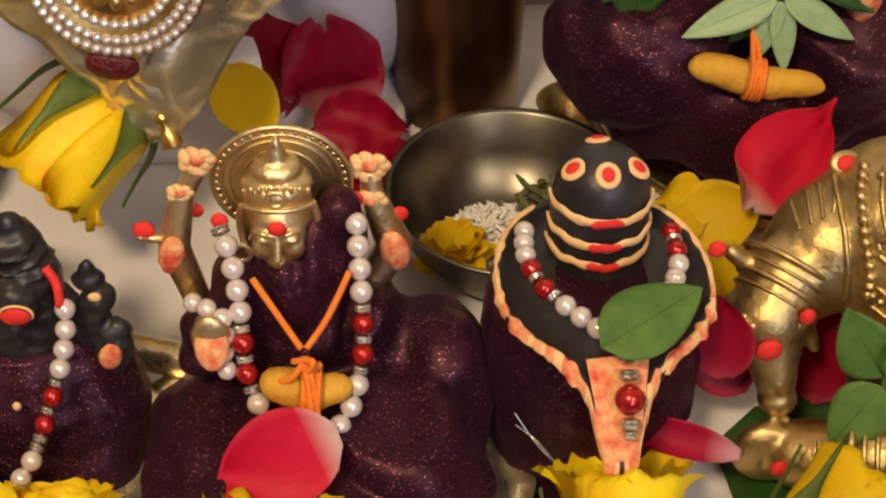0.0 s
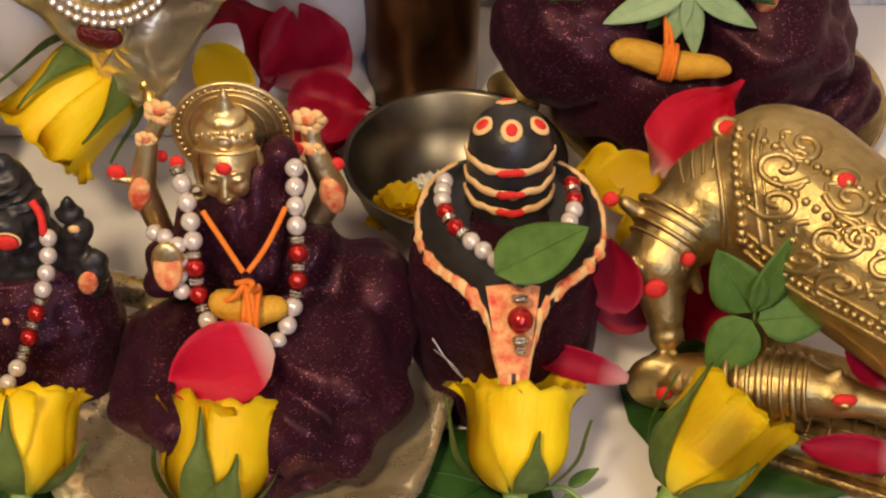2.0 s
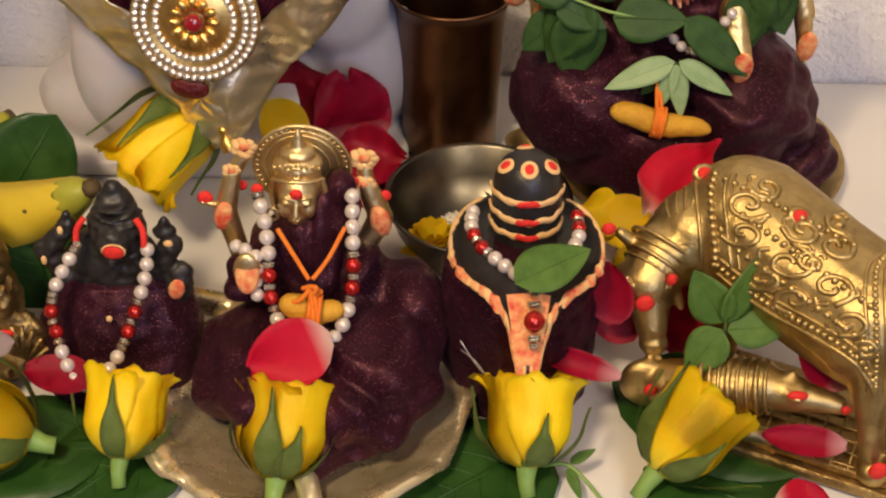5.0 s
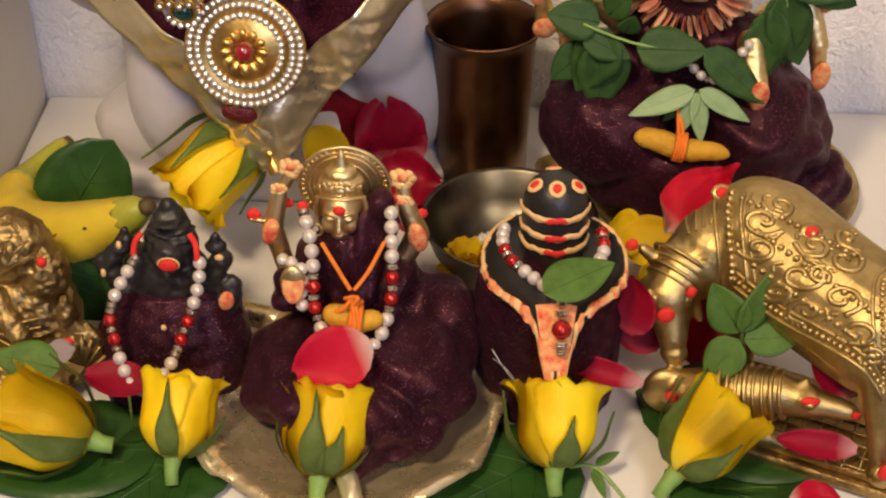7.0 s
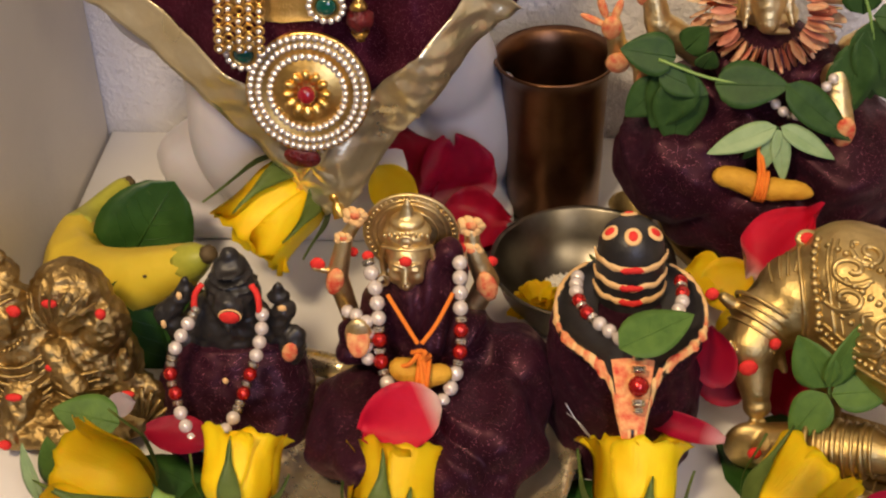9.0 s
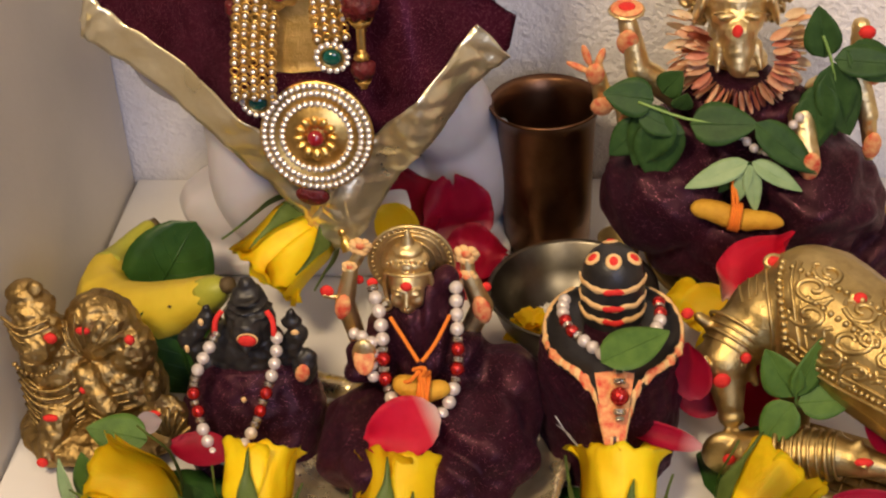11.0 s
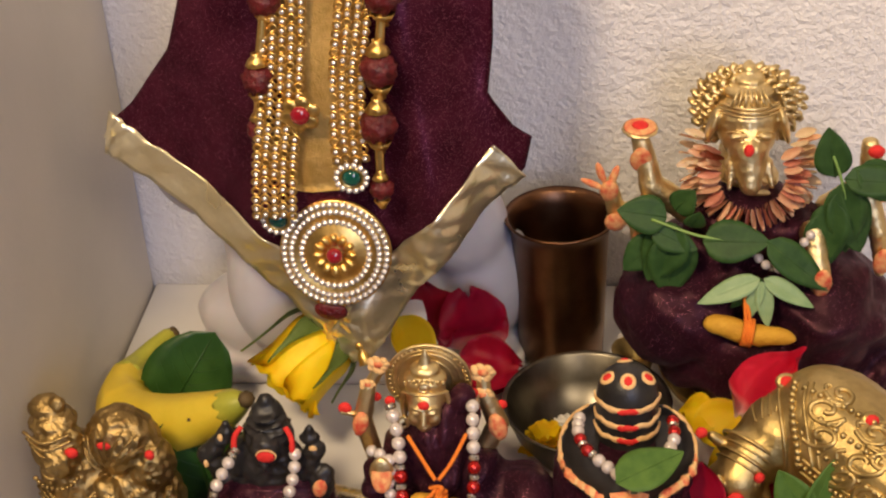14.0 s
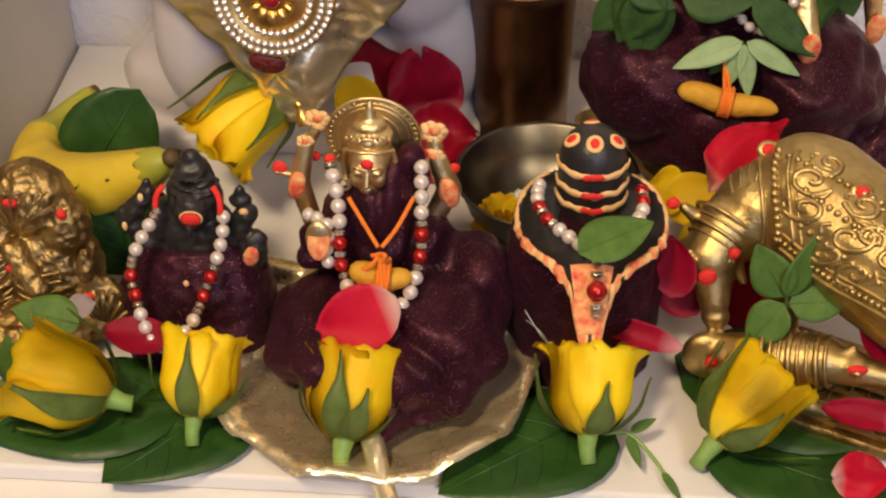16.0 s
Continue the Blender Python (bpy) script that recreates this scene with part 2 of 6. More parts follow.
def grid_faces(bm, rows, close_u=False, mat=0):
    made = []
    for a, b in zip(rows[:-1], rows[1:]):
        n = len(a)
        for i in range(n if close_u else n - 1):
            j = (i + 1) % n
            try:
                f = bm.faces.new((a[i], a[j], b[j], b[i]))
                f.material_index = mat
                made.append(f)
            except ValueError:
                pass
    return made


def ell(bm, c, r, rot=(0, 0, 0), mat=0, u=16, v=10):
    """An ellipsoid."""
    m = Matrix.Translation(c) @ Euler([radians(a) for a in rot]).to_matrix().to_4x4() @ Matrix.Diagonal((*r, 1))
    rings = []
    for i in range(1, v):
        t = math.pi * i / v
        rings.append([bm.verts.new(m @ Vector((math.sin(t) * math.cos(k * math.tau / u), math.sin(t) * math.sin(k * math.tau / u), math.cos(t)))) for k in range(u)])
    n, s = bm.verts.new(m @ Vector((0, 0, 1))), bm.verts.new(m @ Vector((0, 0, -1)))
    for a, b in zip(rings[:-1], rings[1:]):
        for k in range(u):
            bm.faces.new((a[k], b[k], b[(k + 1) % u], a[(k + 1) % u])).material_index = mat
    for k in range(u):
        bm.faces.new((n, rings[0][k], rings[0][(k + 1) % u])).material_index = mat
        bm.faces.new((s, rings[-1][(k + 1) % u], rings[-1][k])).material_index = mat


def tube(bm, pts, radii, n=10, mat=0, cap=True, closed=False):
    """A swept tube through the points, with a radius at each."""
    pts = [Vector(p) for p in pts]
    if not isinstance(radii, (list, tuple)):
        radii = [radii] * len(pts)
    rows, side = [], None
    for i, p in enumerate(pts):
        a = pts[i - 1] if (i > 0 or closed) else p
        b = pts[(i + 1) % len(pts)] if (i < len(pts) - 1 or closed) else p
        t = (b - a).normalized()
        if side is None:
            side = t.orthogonal().normalized()
        side = (side - t * side.dot(t)).normalized()
        up = t.cross(side)
        rows.append([bm.verts.new(p + radii[i] * (math.cos(k * math.tau / n) * side + math.sin(k * math.tau / n) * up)) for k in range(n)])
    if closed:
        rows.append(rows[0])
    grid_faces(bm, rows, True, mat)
    if cap and not closed:
        for row in (rows[0][::-1], rows[-1]):
            f = bm.faces.new(row)
            f.material_index = mat


def limb(bm, p, q, r1, r2, mat=0):
    """A rounded tapering limb between two points."""
    p, q = Vector(p), Vector(q)
    ell(bm, p, (r1,) * 3, (0, 0, 0), mat)
    ell(bm, q, (r2,) * 3, (0, 0, 0), mat)
    tube(bm, [p, p.lerp(q, 0.5), q], [r1, (r1 + r2) / 2, r2], 14, mat)


def spline(pts, n):
    """n points along a smooth curve through the given points."""
    pts = [Vector(p) for p in pts]
    out, segs = [], len(pts) - 1
    for k in range(n):
        s = k * segs / (n - 1)
        i = min(int(s), segs - 1)
        t = s - i
        p0, p1, p2, p3 = pts[max(i - 1, 0)], pts[i], pts[i + 1], pts[min(i + 2, segs)]
        out.append(0.5 * ((2 * p1) + (p2 - p0) * t + (2 * p0 - 5 * p1 + 4 * p2 - p3) * t * t + (3 * p1 - p0 - 3 * p2 + p3) * t ** 3))
    return out


def even(pts, step):
    """Points at even steps along a polyline."""
    out, left = [pts[0].copy()], step
    for a, b in zip(pts[:-1], pts[1:]):
        d = (b - a).length
        pos = 0.0
        while d - pos >= left:
            pos += left
            out.append(a.lerp(b, pos / d))
            left = step
        left -= d - pos
    return out


def lathe(bm, profile, c=(0, 0, 0), n=40, mat=0, wave=None):
    rows = []
    for r, z in profile:
        rows.append([bm.verts.new((c[0] + (r + (wave(a, r, z)[0] if wave else 0)) * math.cos(a), c[1] + (r + (wave(a, r, z)[0] if wave else 0)) * math.sin(a),
                                   c[2] + z + (wave(a, r, z)[1] if wave else 0))) for a in [k * math.tau / n for k in range(n)]])
    grid_faces(bm, rows, True, mat)
    return rows


def fused(bm, voxel=0.0011, smooth=4):
    """One skin round all the overlapping forms."""
    me = bpy.data.meshes.new("rough")
    bm.to_mesh(me)
    bm.free()
    ob = bpy.data.objects.new("rough", me)
    scene.collection.objects.link(ob)
    r = ob.modifiers.new("skin", "REMESH")
    r.mode, r.voxel_size = "VOXEL", voxel
    s = ob.modifiers.new("soft", "SMOOTH")
    s.factor, s.iterations = 0.5, smooth
    dg = bpy.context.evaluated_depsgraph_get()
    made = bpy.data.meshes.new_from_object(ob.evaluated_get(dg))
    bpy.data.objects.remove(ob)
    out = bmesh.new()
    out.from_mesh(made)
    for f in out.faces:
        f.material_index = 0
    return out


def roughen(bm, deep, scale):
    """Worn casting: small dents and ridges over a skin."""
    bm.normal_update()
    for v in bm.verts:
        n = noise.noise(v.co * scale)
        v.co += v.normal * deep * (n - 1.4 * abs(noise.noise(v.co * scale * 0.6 + Vector((7, 3, 1)))) + 0.3)
    return bm


def leaf_mesh(bm, length, width, mat=0, fold=0.25, curl=0.15, point=1.0, n=10, thick=0.00022, wavy=0.0, seed=0):
    """A leaf along +x from its stalk at the origin, face up along +z."""
    rows_t, rows_b = [], []
    for i in range(n + 1):
        s = i / n
        w = width / 2 * (math.sin(math.pi * s ** (0.75 if point > 0.5 else 0.9)) ** (0.75 if point > 0.5 else 0.55)) * (1 - 0.15 * point * s)
        w = max(w, 0.0002)
        t, b = [], []
        for k in range(-3, 4):
            y = k / 3 * w
            z = fold * abs(y) - curl * length * s * s + wavy * math.sin(9 * s + k + seed)
            t.append(bm.verts.new((length * s, y, z + thick)))
            b.append(bm.verts.new((length * s, y, z - thick)))
        rows_t.append(t)
        rows_b.append(b)
    grid_faces(bm, rows_t, mat=mat)
    grid_faces(bm, [r[::-1] for r in rows_b], mat=mat)
    for side in (0, -1):
        edge = [(rows_t[i][side], rows_t[i + 1][side], rows_b[i + 1][side], rows_b[i][side]) for i in range(n)]
        for q in edge:
            f = bm.faces.new(q if side else q[::-1])
            f.material_index = mat
    tube(bm, [(0, 0, thick * 1.2), (length * 0.5, 0, thick * 1.5 - curl * length * 0.25), (length * 0.97, 0, thick - curl * length * 0.94)], [width * 0.022, width * 0.015, width * 0.005], 5, mat)
    bmesh.ops.recalc_face_normals(bm, faces=bm.faces)


def aim(at, direction, up=(0, 0, 1)):
    """The pose whose x axis runs along direction, and whose z axis is near up."""
    x = Vector(direction).normalized()
    z = Vector(up)
    z = (z - x * z.dot(x)).normalized()
    y = z.cross(x)
    m = Matrix((x, y, z)).transposed().to_4x4()
    m.translation = at
    return m


def uv_sheet(bm, rows, faces):
    """Map a sheet of rows to (along, across)."""
    layer = bm.loops.layers.uv.verify()
    spot = {v: (i / (len(rows) - 1), k / (len(row) - 1)) for i, row in enumerate(rows) for k, v in enumerate(row)}
    for f in faces:
        for loop in f.loops:
            loop[layer].uv = spot[loop.vert]


def sheet_petal(bm, length, width, cup=0.35, curl=0.0, n=9, mat=0, thick=0.0006, notch=0.0, seed=0, roll=0.0, crumple=0.0):
    """A loose petal along +x, hollow side up."""
    rng = random.Random(seed)
    ph = rng.uniform(0, 6)
    rows = []
    for i in range(n + 1):
        s = i / n
        w = width / 2 * math.sin(math.pi * (0.03 + 0.95 * s ** 0.9)) ** 0.6
        row = []
        for k in range(-4, 5):
            y = k / 4
            z = cup * width * (y * y * 0.5) * (0.5 + 0.5 * s) - curl * length * s * s + 0.03 * width * math.sin(4 * s + 2.2 * y + ph) + roll * width * max(0, y) ** 2 + crumple * width * noise.noise(Vector((2.4 * s, 1.5 * y, seed)))
            row.append(bm.verts.new((length * s * (1 - notch * (1 - abs(y)) * s + crumple * 0.25 * noise.noise(Vector((y * 2.5, seed, 3)))), y * w * (1 + crumple * 0.4 * noise.noise(Vector((s * 3, seed, y)))), z)))
        rows.append(row)
    uv_sheet(bm, rows, grid_faces(bm, rows, mat=mat))
    bmesh.ops.solidify(bm, geom=bm.faces[:], thickness=thick)


def board(bm, lo, hi, bevel=0.0015, mat=0):
    out = bmesh.ops.create_cube(bm, size=1, matrix=Matrix.Translation([(a + b) / 2 for a, b in zip(lo, hi)]) @ Matrix.Diagonal([*(b - a for a, b in zip(lo, hi)), 1]))
    edges = {e for v in out["verts"] for e in v.link_edges}
    if bevel:
        bmesh.ops.bevel(bm, geom=list(edges), offset=bevel, segments=2, affect="EDGES", profile=0.5)


def setting(name, lo, hi, material, label, bevel=0.0015):
    bm = bmesh.new()
    board(bm, lo, hi, bevel)
    ob = part(name, bm, material, None, "", False)
    return tagged(ob, label, "", "", "structure")


# ---- the niche and the room round it ----
setting("floor", (-0.197, 0.054, -0.0085), (0.3600, 0.390, 0.0), WHITE, "white laminate board under the shrine")
setting("cabinet", (-0.9, 0.005, -0.80), (0.9, 0.388, -0.0088), WHITE, "white cabinet below the board")
setting("wall_north", (-2.0, 0.392, -0.8), (2.0, 0.45, 1.7), WALLPAINT, "white wall with orange-peel texture", 0)
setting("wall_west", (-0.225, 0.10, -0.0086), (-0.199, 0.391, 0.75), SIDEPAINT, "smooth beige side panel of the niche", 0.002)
setting("wall_east", (0.3650, 0.20, -0.0086), (0.390, 0.391, 0.75), WALLPAINT, "white side wall with orange-peel texture", 0.002)
setting("room_floor", (-2.0, -3.0, -0.85), (2.0, 0.392, -0.8), FLOORWOOD, "brown floor of the room", 0)
setting("ceiling", (-2.0, -3.0, 1.7), (2.0, 0.45, 1.75), ROOMPAINT, "plain painted ceiling", 0)
setting("wall_far_west", (-2.05, -3.0, -0.8), (-2.0, 0.392, 1.7), ROOMPAINT, "plain painted room wall", 0)
setting("wall_far_east", (2.0, -3.0, -0.8), (2.05, 0.392, 1.7), ROOMPAINT, "plain painted room wall", 0)
setting("wall_south", (-2.0, -3.05, -0.8), (2.0, -3.0, 1.7), ROOMPAINT, "plain painted wall", 0)


# ---- roses ----
def bowl_shape(s):
    """How wide a bud is along its height: quickly round below, nearly straight above."""
    return 0.32 + 0.68 * math.sin(min(1, s * 2.4) * math.pi / 2) ** 0.7 + 0.03 * max(0, s - 0.5)


def rose(label, base, head, size=1.0, seed=0, twist=0.0, flare=0.3, sepals=((0, 0.75, 0.0),), stalk=0.24):
    """A cut rose bud whose stem starts at base and whose bud points to head. Sepals: angle, length in buds, how far it bends out."""
    rng = random.Random(seed)
    base, head = Vector(base), Vector(head)
    z = (head - base).normalized()
    x = Vector((1, 0, 0))
    x = (x - z * x.dot(z)).normalized()
    m = Matrix((x, z.cross(x), z)).transposed().to_4x4()
    m.translation = base
    top = thing("yellow_rose", label, "flower", group="yellow roses", m=m @ Matrix.Rotation(twist, 4, "Z"))
    tall = (head - base).length
    s0, bud = tall * stalk, tall * (1 - stalk)
    wide = 0.0180 * size
    bm = bmesh.new()
    tube(bm, [(0.001, 0, 0), (0, 0, s0 * 0.5), (0, 0, s0), (0, 0, s0 + 0.003), (0, 0, s0 + 0.006)], [0.0034 * size, 0.0036 * size, 0.0046 * size, 0.0058 * size, 0.0050 * size], 12)
    part("stem", bm, STEM, top, "cut pale green stem", local=True)

    def petal(a, spread, r_in, h, out, ragged):
        bm = bmesh.new()
        rows, n, k = [], 16, 14
        wob, side = rng.uniform(0, 6), rng.choice((-1, 1))
        dip, where = rng.uniform(0.02, 0.09) * ragged, rng.uniform(-0.5, 0.5)
        for i in range(n + 1):
            t = i / n
            row = []
            for j in range(k + 1):
                u = 2 * j / k - 1
                half = spread * (0.50 + 0.50 * math.sin(min(1, t * 1.4) * math.pi / 2)) * (1 - 0.10 * max(0, t - 0.9) / 0.1)
                b = a + u * half
                edge = max(0, (t - 0.55) / 0.45)
                height = 1 - dip * edge * math.exp(-((u - where) / 0.22) ** 2) + ragged * edge * (0.025 * math.sin(4 * u + wob) + 0.018 * math.sin(11 * u + 2 * wob)) - 0.03 * edge * u * u
                crease = 0.05 * wide * noise.noise(Vector((b * 2.2, t * 2.0, seed + wob)))
                fold = 0.035 * wide * math.sin(7 * u + 3 * t + wob) * edge
                lip = out * wide * edge ** 3 * (0.35 + 0.9 * max(0, side * u) ** 2 + 0.35 * abs(u) ** 3)
                rr = r_in * bowl_shape(t) + crease + fold + lip
                row.append(bm.verts.new((rr * math.cos(b), rr * math.sin(b), s0 + h * t * height - lip * 0.35)))
            rows.append(row)
        uv_sheet(bm, rows, grid_faces(bm, rows))
        bmesh.ops.solidify(bm, geom=bm.faces[:], thickness=0.0004)
        part("petal", bm, YELLOW, top, local=True)

    for i in range(6):
        petal(i * 2.399 + seed, 1.25, wide * (0.14 + 0.62 * i / 5), bud * (0.90 + 0.05 * rng.random()), 0.02, 0.5)
    for i in range(5):
        petal(i * math.tau / 5 + seed * 1.3 + rng.uniform(-0.2, 0.2), 0.78 + 0.22 * rng.random(), wide * (0.93 + 0.10 * (i % 2)), bud * (0.96 + 0.06 * rng.random()), flare * rng.uniform(0.35, 1.0), 1.0)
    for turn_to, reach, out in sepals:
        a = radians(turn_to) - twist
        bm = bmesh.new()
        length, rows = bud * min(1.05, reach * 1.22), []
        for j in range(15):
            t = j / 14
            sr = min(1, t * length / bud)
            r = wide * 1.06 * bowl_shape(sr) + 0.0013 + out * wide * t ** 2 * 1.6
            w = 0.0054 * size * (1 - t) ** 0.8 * (0.65 + 0.7 * math.sin(math.pi * min(1, t * 1.5))) + 0.0002
            drift = 0.10 * math.sin(3 * t + turn_to)
            rows.append([bm.verts.new(((r + 0.0011 * q * q) * math.cos(a + drift * t + q * w / r), (r + 0.0011 * q * q) * math.sin(a + drift * t + q * w / r), s0 + 0.0005 + length * t * (1 - 0.30 * out))) for q in (-1, -0.5, 0, 0.5, 1)])
        grid_faces(bm, rows)
        bmesh.ops.solidify(bm, geom=bm.faces[:], thickness=0.0005)
        part("sepal", bm, SEPAL, top, "green pointed sepal", local=True)
    return top


rose("yellow rosebud with green sepals leaning on the draped figure", (0.0002, 0.0545, 0.006), (0.0058, 0.0945, 0.0388), 0.98, 1, 0.3, 0.25, ((-178, 0.62, 0.05), (-100, 0.70, 0.0), (-70, 0.42, 0.0), (-8, 0.62, 0.06), (90, 0.6, 0.1)))
rose("yellow rosebud with torn petals lying before the black figure", (-0.0634, 0.0655, 0.005), (-0.0600, 0.1005, 0.0385), 0.86, 2, 0.4, 0.42, ((-92, 0.72, 0.0), (-165, 0.55, 0.15), (-20, 0.45, 0.15), (60, 0.6, 0.0), (130, 0.6, 0.1)))
rose("yellow rosebud leaning on the black stone emblem", (0.1010, 0.0665, 0.004), (0.1020, 0.1000, 0.0420), 0.98, 3, 0.0, 0.30, ((-160, 0.70, 0.15), (-72, 0.48, 0.0), (-20, 0.55, 0.15), (50, 0.6, 0.0), (130, 0.6, 0.0)))
rose("yellow rosebud with curled sepals leaning to one side", (0.1450, 0.0670, 0.005), (0.1800, 0.0960, 0.0370), 1.0, 14, 0.9, 0.25, ((170, 0.66, 0.10), (-150, 0.80, 0.0), (-70, 0.50, 0.1), (-5, 0.5, 0.5), (70, 0.6, 0.0)))
rose("yellow rosebud lying on its side on a betel leaf", (-0.0900, 0.0790, 0.013), (-0.1400, 0.0860, 0.0300), 1.08, 5, 0.2, 0.5, ((-90, 0.85, 0.05), (90, 0.8, 0.05), (-150, 0.6, 0.1), (160, 0.7, 0.0), (20, 0.6, 0.2)), 0.18)
rose("yellow rose lying head down on the marble lap", (-0.0430, 0.2480, 0.0780), (-0.0820, 0.2130, 0.0500), 1.10, 16, 0.9, 0.3, ((-60, 0.55, 0.12), (170, 0.80, 0.12), (100, 0.7, 0.0), (0, 0.6, 0.15), (40, 0.6, 0.0)), 0.12)


# ---- loose petals ----
def loose_petal(label, at, direction, up, length, width, material, name="rose_petal", **shape):
    bm = bmesh.new()
    sheet_petal(bm, length, width, **shape)
    bm.transform(aim(at, direction, up))
    return solo(name, bm, material, label, "petal", "loose petals")


loose_petal("bright pink-red petal with a white tip on the purple cloth", (0.0225, 0.0975, 0.0600), (-0.033, -0.007, -0.013), (0.1, -0.75, 0.65), 0.035, 0.028, RED, cup=0.35, seed=1)
loose_petal("bright pink petal with a white base on the brass cow", (0.1560, 0.1960, 0.0500), (0.0300, 0.0330, 0.0110), (-0.40, -0.72, 0.5), 0.041, 0.032, RED, cup=0.35, seed=2, notch=-0.45, roll=0.15, crumple=0.25)
loose_petal("crimson petal standing behind the pink petal", (0.176, 0.252, 0.008), (0.016, 0.006, 0.030), (0.2, -0.8, 0.4), 0.036, 0.028, DEEPCRIMSON, cup=0.4, seed=12)
loose_petal("crimson petal with a twisted pale tip on the white board", (0.140, 0.108, 0.032), (-0.038, 0.010, 0.006), (-0.1, -0.7, 0.7), 0.040, 0.011, CRIMSON, cup=0.7, seed=3, notch=-0.2)
loose_petal("crimson petal between the emblem and the brass cow", (0.138, 0.130, 0.042), (-0.004, 0.008, 0.024), (-0.2, -0.85, 0.4), 0.028, 0.020, DEEPCRIMSON, cup=0.4, seed=4)
loose_petal("pink petal fallen under the cow's muzzle", (0.150, 0.140, 0.026), (-0.020, 0.010, 0.012), (-0.2, -0.7, 0.6), 0.026, 0.020, DEEPCRIMSON, cup=0.3, seed=14)
loose_petal("crimson petal lying behind the front roses", (-0.076, 0.100, 0.030), (-0.030, 0.004, 0.002), (0.0, -0.3, 1.0), 0.029, 0.019, DEEPCRIMSON, cup=0.4, seed=5)
loose_petal("dark crimson petal standing on the marble lap", (-0.004, 0.290, 0.022), (-0.010, 0.004, 0.040), (-0.3, -0.85, 0.35), 0.052, 0.040, DEEPCRIMSON, cup=0.35, seed=6, crumple=0.35)
loose_petal("broad crimson petal leaning on the marble figure", (0.020, 0.284, 0.022), (-0.006, 0.004, 0.042), (0.25, -0.9, 0.35), 0.046, 0.042, CRIMSON, cup=0.25, seed=7, notch=0.12, crumple=0.35)
loose_petal("crimson petal lying low beside the steel bowl", (0.010, 0.272, 0.028), (0.028, 0.002, -0.006), (0.1, -0.75, 0.65), 0.034, 0.032, DEEPCRIMSON, cup=0.35, seed=8, crumple=0.4)
loose_petal("dark crimson petal under the others", (0.004, 0.272, 0.018), (0.030, 0.004, -0.014), (0.1, -0.8, 0.6), 0.038, 0.034, DEEPCRIMSON, cup=0.35, seed=9, crumple=0.4)
loose_petal("pink petal on the cow's brass base", (0.230, 0.083, 0.020), (-0.032, 0.004, 0.001), (0.0, -0.6, 0.8), 0.034, 0.013, CRIMSON, cup=0.5, seed=10)
loose_petal("bright pink petal at the edge of the brass base", (0.199, 0.060, 0.010), (0.020, -0.004, 0.006), (0.0, -0.7, 0.7), 0.022, 0.020, RED, cup=0.3, seed=11, crumple=0.3)
loose_petal("crimson petal tucked under the brass cow", (0.236, 0.110, 0.030), (-0.022, 0.008, 0.020), (0.2, -0.8, 0.5), 0.034, 0.026, CRIMSON, cup=0.3, seed=13)
loose_petal("deep crimson petal standing behind the cow's head", (0.172, 0.152, 0.006), (0.002, 0.004, 0.040), (-0.2, -0.9, 0.3), 0.042, 0.034, DEEPCRIMSON, cup=0.3, seed=33)
loose_petal("pale lilac petal scrap on the brass figures", (-0.124, 0.116, 0.034), (0.012, 0.0, 0.003), (0, -0.8, 0.6), 0.013, 0.011, LILAC, name="pale_petal", cup=0.2, seed=31)
loose_petal("yellow petal standing by the steel bowl", (0.146, 0.210, 0.035), (-0.018, -0.002, 0.008), (0.0, -0.5, 0.85), 0.020, 0.024, YELLOW, name="yellow_petal", cup=0.5, seed=21)
loose_petal("curled yellow petal behind the brass cow", (0.136, 0.206, 0.033), (0.026, 0.002, 0.006), (0.0, -0.6, 0.8), 0.028, 0.026, YELLOW, name="yellow_petal", cup=0.5, seed=22)
loose_petal("yellow petal hanging low behind the cow's head", (0.152, 0.198, 0.034), (0.004, -0.012, -0.026), (0.2, -0.8, 0.5), 0.034, 0.026, YELLOW, name="yellow_petal", cup=0.3, seed=23)
loose_petal("yellow petal behind the crimson petals", (-0.022, 0.262, 0.062), (0.016, -0.004, -0.022), (0.2, -0.7, 0.6), 0.030, 0.024, YELLOW, name="yellow_petal", cup=0.3, seed=24)


# ---- leaves ----
def leaf(name, label, at, direction, up, length, width, material, **shape):
    m = aim(at, direction, up)
    top = thing(name, label, "leaf", group="leaves", m=m)
    bm = bmesh.new()
    leaf_mesh(bm, length, width, **shape)
    blade = part("blade", bm, material, top, local=True)
    fold, curl = shape.get("fold", 0.25), shape.get("curl", 0.15)
    lift = shape.get("thick", 0.00022)

    def on_leaf(x, y):
        return (x, y, fold * abs(y) - curl * x * x / length + lift)

    for k in range(5):
        for side in (-1, 1):
            x = length * (0.10 + 0.15 * k)
            reach = width * 0.36 * math.sin(math.pi * min(0.9, 0.3 + 0.14 * k))
            bm = bmesh.new()
            tube(bm, spline([on_leaf(x, 0), on_leaf(x + reach * 0.35, side * reach * 0.5), on_leaf(x + reach * 0.9, side * reach)], 7), [width * 0.008, width * 0.007, width * 0.006, width * 0.005, width * 0.004, width * 0.003, width * 0.0015], 5)
            part("vein", bm, material, blade, local=True)
    return top


